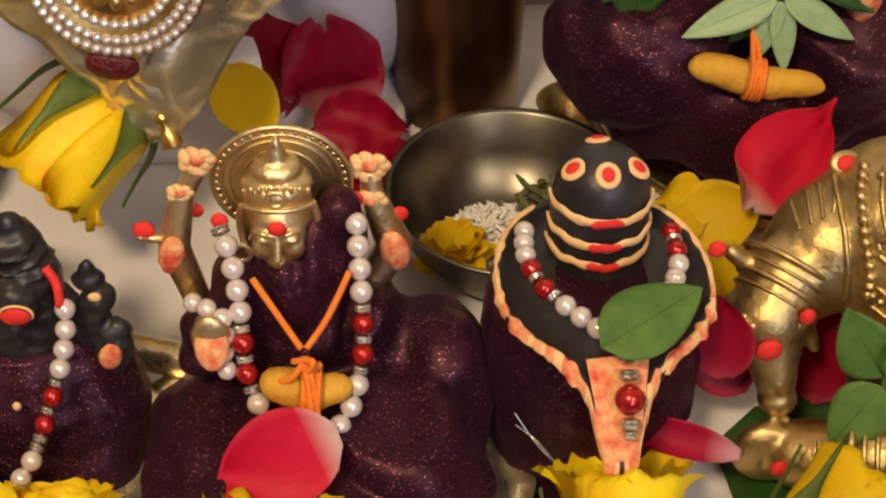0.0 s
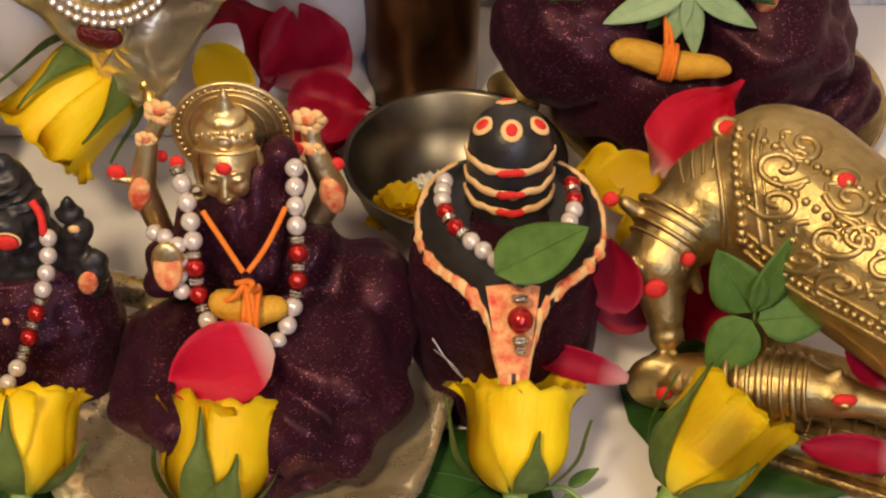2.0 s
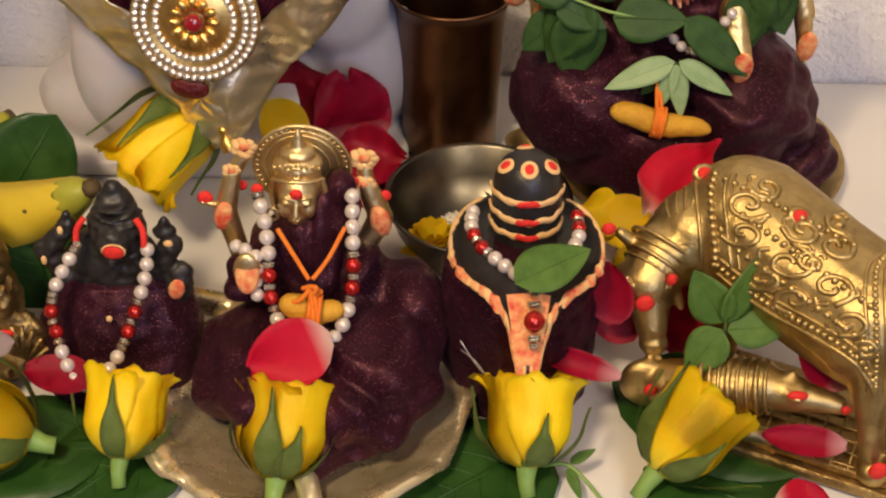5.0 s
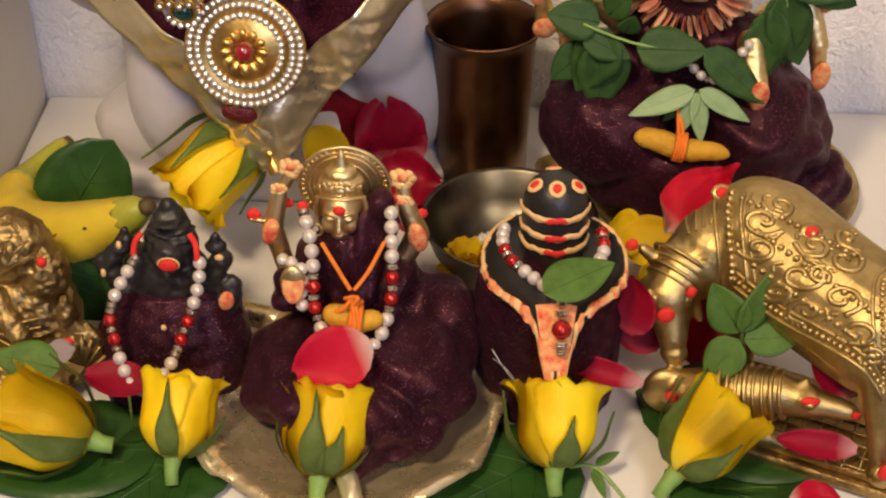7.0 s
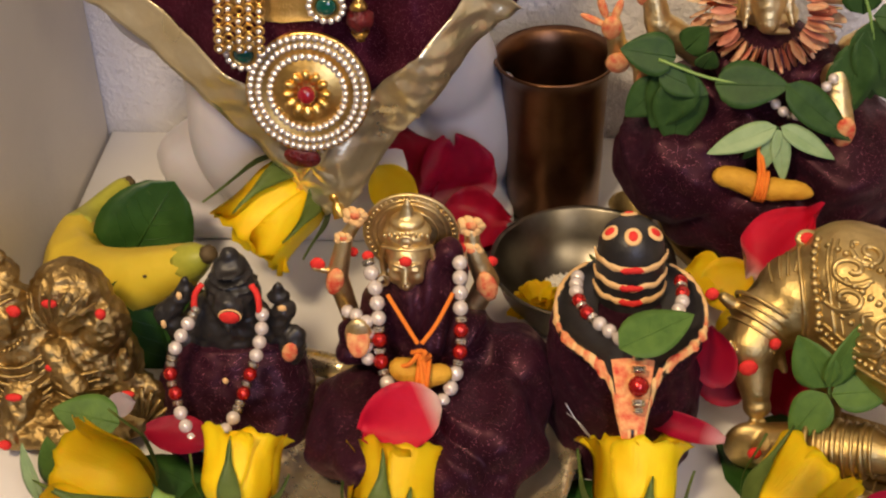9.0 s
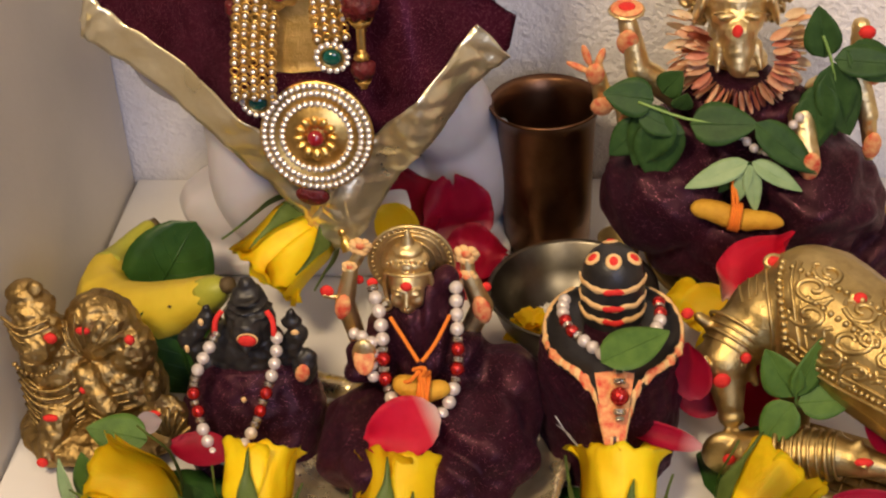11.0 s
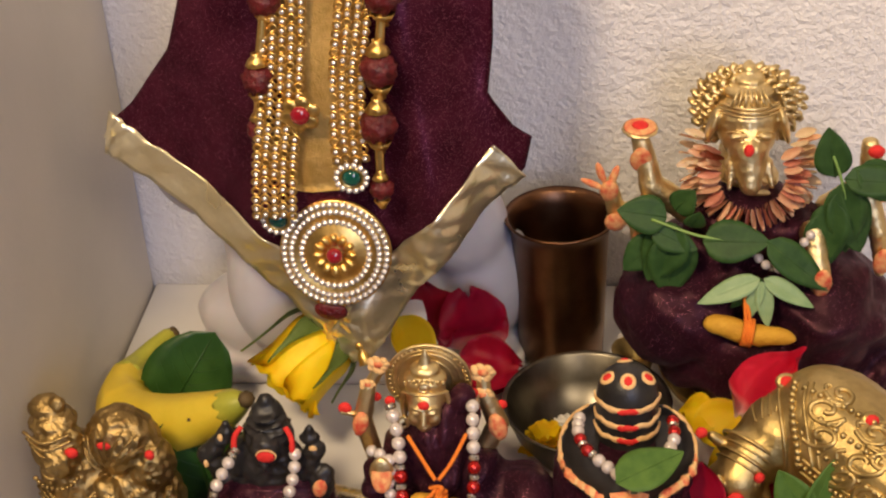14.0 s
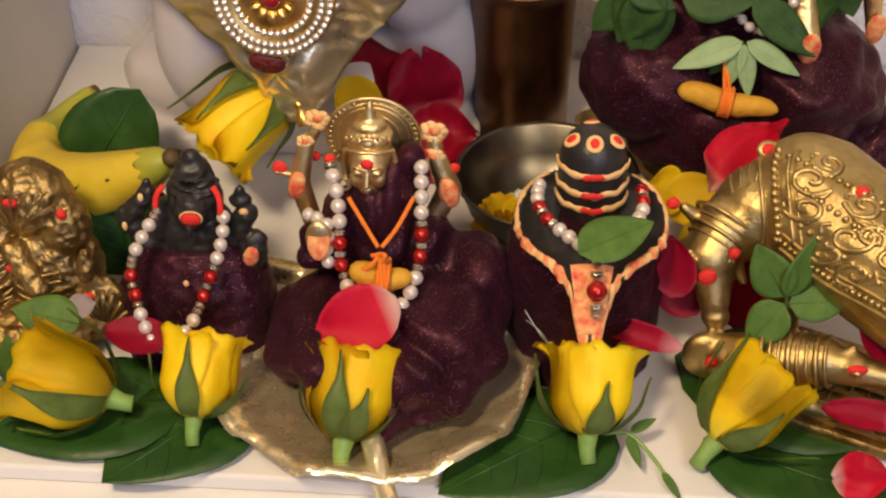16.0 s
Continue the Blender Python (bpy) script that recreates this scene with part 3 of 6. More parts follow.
leaf("betel_leaf", "dark green betel leaf lying on the white board", (-0.046, 0.100, 0.003), (-0.050, -0.054, -0.0005), (0, 0, 1), 0.074, 0.062, BETEL, fold=0.06, curl=0.01, thick=0.0003)
leaf("betel_leaf", "glossy dark betel leaf under the golden dish", (0.110, 0.098, 0.003), (-0.068, -0.050, 0), (0, 0, 1), 0.085, 0.066, BETEL, fold=0.05, curl=0.01, thick=0.0003)
leaf("betel_leaf", "dark betel leaf under the brass cow", (0.232, 0.100, 0.003), (-0.094, 0.036, 0), (0, 0, 1), 0.098, 0.080, BETEL, fold=0.05, curl=0.0, point=0.2, thick=0.0003)
leaf("betel_leaf", "dark betel leaf under the brass base", (0.150, 0.084, 0.003), (0.080, -0.034, 0), (0, 0, 1), 0.085, 0.055, BETEL, fold=0.05, curl=0.0, thick=0.0003)
leaf("betel_leaf", "dark betel leaf under the lying rosebud", (-0.070, 0.095, 0.003), (-0.090, -0.022, 0), (0, 0, 1), 0.095, 0.066, BETEL, fold=0.05, curl=0.01, thick=0.0003)
leaf("betel_leaf", "upright rounded betel leaf behind the banana", (-0.153, 0.236, 0.010), (0.024, 0.016, 0.036), (0.15, -0.85, 0.35), 0.060, 0.050, BETEL, fold=0.1, curl=-0.05, point=0.2)
leaf("betel_leaf", "dark betel leaf standing behind the brass figures", (-0.112, 0.175, 0.004), (-0.010, 0.01, 0.05), (0.1, -0.9, 0.2), 0.056, 0.060, BETEL, fold=0.1, curl=0.0, point=0.2)
leaf("betel_leaf", "dark betel leaf between the dish and the bowl", (0.075, 0.185, 0.004), (-0.02, -0.06, 0.004), (0, 0, 1), 0.07, 0.06, BETEL, fold=0.05, curl=0.0, point=0.2)
leaf("basil_leaf", "soft green leaf resting on the black emblem", (0.0940, 0.1050, 0.0835), (0.0260, 0.0160, 0.003), (-0.1, -0.45, 0.9), 0.036, 0.022, LEAF, fold=0.12, curl=0.03)
leaf("basil_leaf", "green leaf on the brass figure's foot", (-0.118, 0.110, 0.030), (-0.030, 0.002, 0.006), (0, -0.6, 0.8), 0.030, 0.022, LEAF, fold=0.1, curl=0.05)
leaf("basil_leaf", "green leaf standing by the lying rosebud", (-0.142, 0.092, 0.006), (-0.004, 0.004, 0.026), (-0.2, -0.9, 0.2), 0.028, 0.018, LEAF, fold=0.1, curl=0.05)
leaf("basil_leaf", "pale folded leaf beside the lying rosebud", (-0.150, 0.086, 0.004), (-0.006, 0.006, 0.026), (-0.5, -0.8, 0.2), 0.030, 0.012, PALELEAF, fold=0.2, curl=0.05)


def sprig(label, at, leaves, name="basil_sprig", stem=None, move=(0, 0, 0)):
    """A sprig whose leaves, each a place, a direction, an up, a length, a width and a material, are parts."""
    top = thing(name, label, "leaf sprig", at)
    if stem:
        bm = bmesh.new()
        tube(bm, spline(stem, 14), 0.0008, 6)
        bm.transform(Matrix.Translation(move))
        part("stalk", bm, STEM, top)
    for p, d, u, length, width, mt in leaves:
        bm = bmesh.new()
        leaf_mesh(bm, length, width, fold=0.14, curl=0.06)
        bm.transform(Matrix.Translation(move) @ aim(p, d, u))
        part("leaf", bm, mt, top)
    return top


sprig("four-leaved green basil sprig on the brass cow", (0.181, 0.116, 0.054), [
    ((0.180, 0.116, 0.056), (-0.014, 0.006, 0.022), (-0.3, -0.8, 0.4), 0.026, 0.020, LEAF),
    ((0.181, 0.116, 0.056), (0.010, 0.006, 0.026), (0.4, -0.8, 0.3), 0.030, 0.016, LEAF),
    ((0.180, 0.115, 0.053), (-0.012, -0.006, -0.016), (-0.2, -0.7, 0.6), 0.024, 0.019, LEAF),
    ((0.182, 0.115, 0.053), (0.022, 0.001, 0.002), (0.1, -0.6, 0.7), 0.026, 0.018, LEAF)],
    stem=[(0.181, 0.118, 0.057), (0.182, 0.119, 0.050), (0.184, 0.121, 0.046)])
sprig("thin curling sprig with narrow leaflets on the white board", (0.118, 0.064, 0.002), [
    ((0.119, 0.078, 0.012), (0.012, 0.006, 0.004), (0, -0.3, 1), 0.012, 0.005, LEAF),
    ((0.118, 0.076, 0.011), (0.006, -0.016, -0.004), (0, -0.3, 1), 0.015, 0.005, LEAF),
    ((0.132, 0.064, 0.004), (0.008, -0.016, -0.001), (0, -0.3, 1), 0.016, 0.004, LEAF)],
    name="green_sprig", stem=[(0.108, 0.078, 0.010), (0.118, 0.077, 0.012), (0.128, 0.070, 0.006), (0.136, 0.058, 0.002)])
sprig("large green basil sprig draped over the brass seated figure", (0.165, 0.256, 0.110), [
    ((0.134, 0.262, 0.122), (-0.014, -0.003, -0.028), (-0.2, -0.9, 0.3), 0.036, 0.026, BASILSHADE),
    ((0.128, 0.264, 0.126), (-0.018, 0.000, 0.003), (-0.1, -0.8, 0.5), 0.026, 0.022, BASILSHADE),
    ((0.132, 0.262, 0.118), (-0.002, -0.004, -0.030), (0.1, -0.9, 0.3), 0.038, 0.028, BASILSHADE),
    ((0.124, 0.266, 0.112), (-0.014, -0.002, -0.014), (-0.2, -0.9, 0.3), 0.026, 0.020, BASILSHADE),
    ((0.132, 0.264, 0.130), (0.006, -0.004, 0.010), (-0.1, -0.8, 0.5), 0.018, 0.016, BASILSHADE),
    ((0.120, 0.262, 0.120), (0.020, -0.004, -0.008), (0.1, -0.8, 0.5), 0.026, 0.016, BASILSHADE),
    ((0.140, 0.258, 0.124), (0.004, -0.008, 0.014), (0.1, -0.9, 0.3), 0.014, 0.012, BASILSHADE),
    ((0.146, 0.257, 0.116), (0.028, -0.004, 0.002), (0.0, -0.8, 0.6), 0.034, 0.024, BASILSHADE),
    ((0.178, 0.254, 0.118), (0.030, -0.006, -0.024), (0.2, -0.8, 0.5), 0.042, 0.019, BASILSHADE),
    ((0.184, 0.254, 0.112), (0.022, -0.006, -0.016), (0.2, -0.8, 0.5), 0.032, 0.016, BASILSHADE)],
    stem=[(0.120, 0.262, 0.126), (0.146, 0.258, 0.118), (0.178, 0.254, 0.116), (0.186, 0.254, 0.108)], move=(-0.006, 0, -0.001))
sprig("pale green narrow-leaved sprig above the turmeric root", (0.178, 0.250, 0.098), [
    ((0.177, 0.248, 0.102), (-0.030, -0.004, -0.012), (-0.1, -0.7, 0.6), 0.034, 0.013, PALELEAF),
    ((0.178, 0.247, 0.101), (-0.008, -0.006, -0.022), (-0.1, -0.9, 0.4), 0.024, 0.009, PALELEAF),
    ((0.178, 0.247, 0.101), (0.004, -0.007, -0.024), (0.1, -0.9, 0.4), 0.026, 0.010, PALELEAF),
    ((0.179, 0.248, 0.102), (0.026, -0.005, -0.014), (0.2, -0.7, 0.6), 0.030, 0.011, PALELEAF),
    ((0.178, 0.248, 0.102), (-0.016, 0.0, -0.020), (0, -0.9, 0.4), 0.024, 0.010, BASILSHADE)], move=(-0.008, 0, -0.004))
sprig("drooping green basil sprig on the seated figure's shoulder", (0.222, 0.270, 0.130), [
    ((0.204, 0.272, 0.144), (-0.004, 0.0, 0.020), (-0.1, -0.9, 0.3), 0.028, 0.020, BASILSHADE),
    ((0.206, 0.270, 0.138), (0.012, -0.002, -0.030), (0.2, -0.9, 0.3), 0.040, 0.026, BASILSHADE),
    ((0.214, 0.272, 0.148), (0.024, 0.0, -0.012), (0.3, -0.8, 0.5), 0.034, 0.022, BASILSHADE),
    ((0.200, 0.268, 0.126), (0.002, -0.004, -0.026), (0.0, -0.9, 0.3), 0.032, 0.024, BASILSHADE),
    ((0.208, 0.270, 0.142), (0.004, -0.002, -0.036), (0.0, -0.9, 0.3), 0.042, 0.024, BASILSHADE),
    ((0.208, 0.270, 0.144), (0.032, -0.002, -0.002), (0.1, -0.8, 0.6), 0.036, 0.018, BASILSHADE),
    ((0.204, 0.268, 0.132), (-0.004, -0.006, -0.032), (-0.2, -0.9, 0.2), 0.036, 0.022, BASILSHADE)],
    stem=[(0.202, 0.272, 0.156), (0.206, 0.270, 0.146), (0.210, 0.270, 0.132)], move=(0.002, 0, 0))


# ---- beads ----
def bead_mesh(r, u=14, v=9):
    bm = bmesh.new()
    bmesh.ops.create_uvsphere(bm, u_segments=u, v_segments=v, radius=r)
    me = bpy.data.meshes.new("bead")
    bm.to_mesh(me)
    bm.free()
    me.polygons.foreach_set("use_smooth", [True] * len(me.polygons))
    return me


def spacer_mesh(r):
    bm = bmesh.new()
    lathe(bm, [(r * 0.3, -r * 0.42), (r * 0.85, -r * 0.42), (r, -r * 0.2), (r * 0.85, 0), (r, r * 0.2), (r * 0.85, r * 0.42), (r * 0.3, r * 0.42)], n=12, wave=lambda a, q, z: (0.12 * r * math.sin(6 * a), 0))
    bm.normal_update()
    me = bpy.data.meshes.new("spacer")
    bm.to_mesh(me)
    bm.free()
    return me


BEADS = {}


def shared(kind, r):
    key = (kind, r)
    if key not in BEADS:
        me = spacer_mesh(r) if kind == "silver_spacer" else bead_mesh(r, 8, 5) if kind == "rhinestone" else bead_mesh(r)
        if kind == "rhinestone":
            me.polygons.foreach_set("use_smooth", [False] * len(me.polygons))
        me.materials.append({"pearl": PEARL, "red_bead": REDBEAD, "silver_spacer": SILVER, "seed_pearl": PEARL, "gold_bead": GOLD, "rhinestone": CRYSTAL}[kind])
        BEADS[key] = me
    return BEADS[key]


def bead_at(top, kind, r, place, along=None):
    ob = new(kind, shared(kind, r))
    m = Matrix.Translation(Vector(place))
    if along is not None:
        m = m @ Vector(along).to_track_quat("Z", "Y").to_matrix().to_4x4()
    ob.parent = top
    ob.matrix_basis = top.matrix_basis.inverted() @ m
    return ob


def garland(label, curve, pattern, r=0.0032, at=None):
    """A string of beads along a curve, in the order of pattern: p pearl, r red bead, s silver spacer, d small pearl."""
    pts = spline(curve, 160)
    top = thing("bead_garland", label, "bead garland", at or pts[len(pts) // 2])
    bm = bmesh.new()
    tube(bm, pts[::4], 0.0004, 5)
    part("string", bm, SILVER, top)
    size = {"p": r, "r": r * 1.0, "s": r * 0.82, "d": r * 0.62}
    room = {"p": 0.97, "r": 0.97, "s": 0.52, "d": 0.95}
    names = {"p": "pearl", "r": "red_bead", "s": "silver_spacer", "d": "seed_pearl"}
    dist = [0.0]
    for a, b in zip(pts[:-1], pts[1:]):
        dist.append(dist[-1] + (b - a).length)
    pos, k = 0.0, 0
    while True:
        kind = pattern[k % len(pattern)]
        half = size[kind] * room[kind]
        pos += half
        if pos > dist[-1]:
            break
        i = next(j for j in range(1, len(dist)) if dist[j] >= pos)
        t = (pos - dist[i - 1]) / max(dist[i] - dist[i - 1], 1e-9)
        bead_at(top, names[kind], size[kind], pts[i - 1].lerp(pts[i], t), pts[i] - pts[i - 1])
        pos += half
        k += 1
    return top


# ---- drapes ----
def drape(name, label, rows, material, folds=9, deep=0.003, seed=0, n=96, category="cloth", top_cap=True, fine=0.0012):
    """A gathered cloth round a figure. Rows of height, middle, half widths; folds deepen downwards."""
    rng = random.Random(seed)
    ph = [rng.uniform(0, 6.28) for _ in range(4)]
    curve = spline([(r[0], r[1], r[2]) for r in rows], 34)
    wide = spline([(r[3], r[4], 0) for r in rows], 34)
    bm, rings = bmesh.new(), []
    for i, (c, w) in enumerate(zip(curve, wide)):
        s = i / 33
        ring = []
        for k in range(n):
            a = k * math.tau / n
            warp = a + 0.25 * math.sin(2 * a + ph[0] + 2 * s)
            d = deep * (0.25 + 0.75 * s) * (math.sin(folds * warp + ph[1] + 2.5 * s) * 0.6 + math.sin((folds * 0.6) * warp + ph[2] - 3 * s) * 0.5)
            d += fine * noise.noise(Vector((math.cos(a) * 3.2, math.sin(a) * 3.2, s * 7 + seed)) * 1.6) * 2.2
            d += deep * 0.7 * math.sin(16 * s + 2.2 * math.sin(a * 2 + ph[3])) * max(0, math.sin(math.pi * s)) * 0.5
            ring.append(bm.verts.new((c.y + (w.x + d) * math.cos(a), c.z + (w.y + d) * math.sin(a), c.x)))
        rings.append(ring)
    grid_faces(bm, rings, True)
    if top_cap:
        bm.faces.new(rings[0])
    bmesh.ops.recalc_face_normals(bm, faces=bm.faces)
    return solo(name, bm, material, label, category)


def soft_cloth(name, label, lumps, middle, material, folds=7, deep=0.0022, swag=0.0, seed=0, voxel=0.0016):
    """Cloth lying loosely over rounded forms, creased outwards from its middle and, with swag, in hanging bows."""
    bm = bmesh.new()
    for c, r, rot in lumps:
        ell(bm, c, r, rot, 0, 24, 16)
    bm = fused(bm, voxel, 14)
    bm.normal_update()
    mid = Vector(middle)
    moves = []
    for v in bm.verts:
        d = v.co - mid
        far = min(1.0, math.hypot(d.x, d.z) / 0.03)
        soft = noise.noise(v.co * 32 + Vector((seed, 0, 0)))
        a = math.atan2(d.x, -d.z)
        push = deep * far * (0.75 * math.sin(folds * a + 3.2 * soft + seed) + 0.45 * math.sin(2.3 * folds * a + 4 * soft))
        push += 0.85 * deep * noise.noise(v.co * 60) + 0.25 * deep * noise.noise(v.co * 150)
        if swag:
            bow = v.co.z - 9.0 * d.x * d.x
            push += swag * math.sin(bow * 260 + 2.5 * soft) * (0.6 + 0.6 * noise.noise(v.co * 22 + Vector((9, seed, 0))))
        moves.append(v.co + v.normal * push)
    for v, p in zip(bm.verts, moves):
        v.co = p
        v.co.z = max(v.co.z, 0.0005)
    return solo(name, bm, material, label, "cloth")


soft_cloth("purple_drape", "dark purple glittering cloth gathered round the brass goddess", [
    ((-0.006, 0.116, 0.026), (0.028, 0.041, 0.023), (0, -14, 0)), ((0.037, 0.116, 0.026), (0.031, 0.043, 0.025), (0, 16, 0)), ((0.012, 0.106, 0.015), (0.030, 0.036, 0.014), (0, 0, 0)),
    ((0.008, 0.148, 0.056), (0.028, 0.021, 0.024), (0, 0, 0)), ((-0.0165, 0.136, 0.060), (0.0125, 0.014, 0.010), (0, 0, 0)), ((0.031, 0.147, 0.047), (0.017, 0.016, 0.013), (0, 34, 0)), ((0.048, 0.142, 0.036), (0.018, 0.022, 0.018), (0, 30, 0)), ((0.015, 0.149, 0.076), (0.016, 0.012, 0.018), (0, 22, 0)), ((0.0225, 0.150, 0.090), (0.0072, 0.007, 0.012), (0, 20, 0)),
    ((0.015, 0.120, 0.012), (0.048, 0.051, 0.008), (0, 0, 0))], (0.013, 0.108, 0.050), PURPLE, 4.5, 0.0042, 0.0014, 1)
drape("purple_drape", "dark purple cloth wound round the black emblem's foot", [
    (0.0690, 0.099, 0.147, 0.0290, 0.0310), (0.064, 0.099, 0.146, 0.0325, 0.0350), (0.045, 0.099, 0.145, 0.0335, 0.0360), (0.020, 0.099, 0.144, 0.0325, 0.0350), (0.001, 0.099, 0.144, 0.0315, 0.0345)], PURPLE, 7, 0.0014, 2, fine=0.0010)
drape("purple_drape", "dark purple cloth wrapped round the black figure", [
    (0.050, -0.073, 0.150, 0.026, 0.015), (0.040, -0.073, 0.147, 0.030, 0.020), (0.028, -0.073, 0.144, 0.034, 0.024), (0.014, -0.073, 0.140, 0.034, 0.028), (0.001, -0.073, 0.138, 0.034, 0.030)], PURPLE, 7, 0.0012, 3, fine=0.0006)
soft_cloth("purple_drape", "wide dark purple cloth spread round the seated brass figure", [
    ((0.132, 0.282, 0.062), (0.036, 0.040, 0.032), (0, 0, 0)), ((0.205, 0.282, 0.058), (0.038, 0.044, 0.036), (0, 20, 0)), ((0.170, 0.298, 0.084), (0.056, 0.034, 0.026), (0, 0, 0)),
    ((0.168, 0.294, 0.108), (0.040, 0.024, 0.018), (0, 0, 0)), ((0.172, 0.282, 0.036), (0.050, 0.050, 0.034), (0, 0, 0)), ((0.188, 0.288, 0.016), (0.064, 0.046, 0.016), (0, 0, 0)), ((0.238, 0.288, 0.020), (0.024, 0.034, 0.022), (0, 38, 0)), ((0.222, 0.290, 0.055), (0.020, 0.030, 0.034), (0, -24, 0))],
    (0.170, 0.250, 0.085), PURPLE, 3, 0.0030, 0.0020, 4, 0.002)

# silver threads pulled from the cloth
for a, b, c in (((0.0735, 0.1195, 0.040), (0.0815, 0.1125, 0.031), (0.0920, 0.1082, 0.023)), ((0.0740, 0.1190, 0.035), (0.0810, 0.1128, 0.033), (0.0905, 0.1085, 0.019))):
    bm = bmesh.new()
    tube(bm, spline([a, b, c], 16), 0.00030, 5)
    solo("silver_thread", bm, SILVERTHREAD, "loose silver thread on the purple cloth", "thread")


# ---- golden dish ----
dish = thing("golden_dish", "crinkled golden leaf-shaped dish with a rolled handle", "dish", (0.010, 0.112, 0.004))
bm = bmesh.new()


def ripple(a, r, z):
    k = max(0, (r - 0.046) / 0.022)
    lump = noise.noise(Vector((math.cos(a) * 3, math.sin(a) * 3, r * 60)))
    facet = abs(((a * 7 / math.tau + 0.3 * lump) % 1) - 0.5)
    return 0.0060 * k * (facet - 0.25) + 0.0012 * k * math.sin(9 * a + 2 * lump), 0.0100 * k * (facet - 0.25) + 0.0026 * k * lump + 0.0009 * k * math.sin(23 * a + 4 * lump)


lathe(bm, [(0.002, 0.0035), (0.03, 0.0035), (0.046, 0.004), (0.052, 0.0065), (0.059, 0.0105), (0.065, 0.0130), (0.0700, 0.0125), (0.0692, 0.0112), (0.059, 0.008), (0.046, 0.0025), (0.02, 0.002), (0.002, 0.002)], (0.009, 0.112, 0), 108, wave=ripple)
bmesh.ops.recalc_face_normals(bm, faces=bm.faces)
part("bowl", bm, DISHGOLD, dish)
bm = bmesh.new()
tube(bm, spline([(0.012, 0.070, 0.013), (0.015, 0.060, 0.011), (0.019, 0.048, 0.007), (0.024, 0.036, 0.006)], 14), [0.0052 - 0.0001 * i for i in range(14)], 14)
part("handle", bm, DISHGOLD, dish, "rolled golden handle")
bm = bmesh.new()
tube(bm, spline([(-0.052, 0.176, 0.012), (-0.040, 0.170, 0.014), (-0.026, 0.166, 0.014)], 10), 0.006, 12)
part("rear_handle", bm, DISHGOLD, dish, "ribbed golden rim piece")


# ---- metal cup and bowl ----
cup = thing("copper_tumbler", "tall dark copper tumbler with a flared rim", "cup", (0.066, 0.318, 0.0))
bm = bmesh.new()
lathe(bm, [(0.001, 0.001), (0.022, 0.001), (0.0245, 0.004), (0.0255, 0.03), (0.0265, 0.062), (0.0275, 0.086), (0.0305, 0.093), (0.0318, 0.0945), (0.0310, 0.0955), (0.0285, 0.093), (0.0262, 0.086), (0.0250, 0.06), (0.0235, 0.012), (0.001, 0.010)], (0.066, 0.318, 0), 56)
bmesh.ops.recalc_face_normals(bm, faces=bm.faces)
part("body", bm, COPPER, cup)
bm = bmesh.new()
lathe(bm, [(0.0005, 0.062), (0.0245, 0.062)], (0.066, 0.318, 0), 40)
part("water", bm, surface("still_water", (0.05, 0.03, 0.015), (0.08, 0.05, 0.03), 30, 0.08, 0, 0.05, 60), cup, "still water")

bowl = thing("steel_bowl", "shallow stainless steel bowl holding rice and petals", "bowl", (0.081, 0.227, 0.0))
bm = bmesh.new()
lathe(bm, [(0.001, 0.0015), (0.020, 0.0015), (0.030, 0.007), (0.039, 0.020), (0.0435, 0.033), (0.0450, 0.0345), (0.0440, 0.0355), (0.0422, 0.034), (0.037, 0.021), (0.028, 0.009), (0.018, 0.0045), (0.001, 0.0045)], (0.081, 0.227, 0), 64)
bmesh.ops.recalc_face_normals(bm, faces=bm.faces)
part("shell", bm, STEEL, bowl)

rng = random.Random(11)


def heap(name, label, kind, c, spread, height, count, make, material):
    bm = bmesh.new()
    for _ in range(count):
        a, q = rng.uniform(0, 6.28), math.sqrt(rng.random())
        p = Vector((c[0] + spread[0] * q * math.cos(a), c[1] + spread[1] * q * math.sin(a), c[2] + height * (1 - q * q) * rng.uniform(0.6, 1)))
        make(bm, p)
    ob = solo(name, bm, material, label, kind, "", "stuff")
    return ob


def grain(bm, p):
    m = Matrix.Translation(p) @ Euler((rng.uniform(-0.5, 0.5), rng.uniform(-0.5, 0.5), rng.uniform(0, 6.28))).to_matrix().to_4x4() @ Matrix.Diagonal((0.0030, 0.0009, 0.0009, 1))
    ell(bm, (0, 0, 0), (1, 1, 1), (0, 0, 0), 0, 6, 4)
    bm.verts.ensure_lookup_table()
    for v in bm.verts[-20:]:
        v.co = m @ v.co


def scrap(bm, p):
    d = Vector((rng.uniform(-1, 1), rng.uniform(-1, 1), rng.uniform(-0.2, 0.5))).normalized()
    n0 = len(bm.verts)
    leaf_mesh(bm, 0.008, 0.003, n=4, thick=0.0002)
    bm.verts.ensure_lookup_table()
    m = aim(p, d)
    for v in bm.verts[n0:]:
        v.co = m @ v.co


heap("rice_grains", "white rice grains heaped in the bowl", "rice", (0.078, 0.226, 0.0075), (0.024, 0.020), 0.014, 520, grain, RICE)
heap("dry_herbs", "dry green herb scraps in the bowl", "herbs", (0.096, 0.236, 0.012), (0.016, 0.018), 0.009, 80, scrap, HERB)
flower = thing("marigold_head", "small yellow flower head on the rice", "flower", (0.060, 0.207, 0.010))
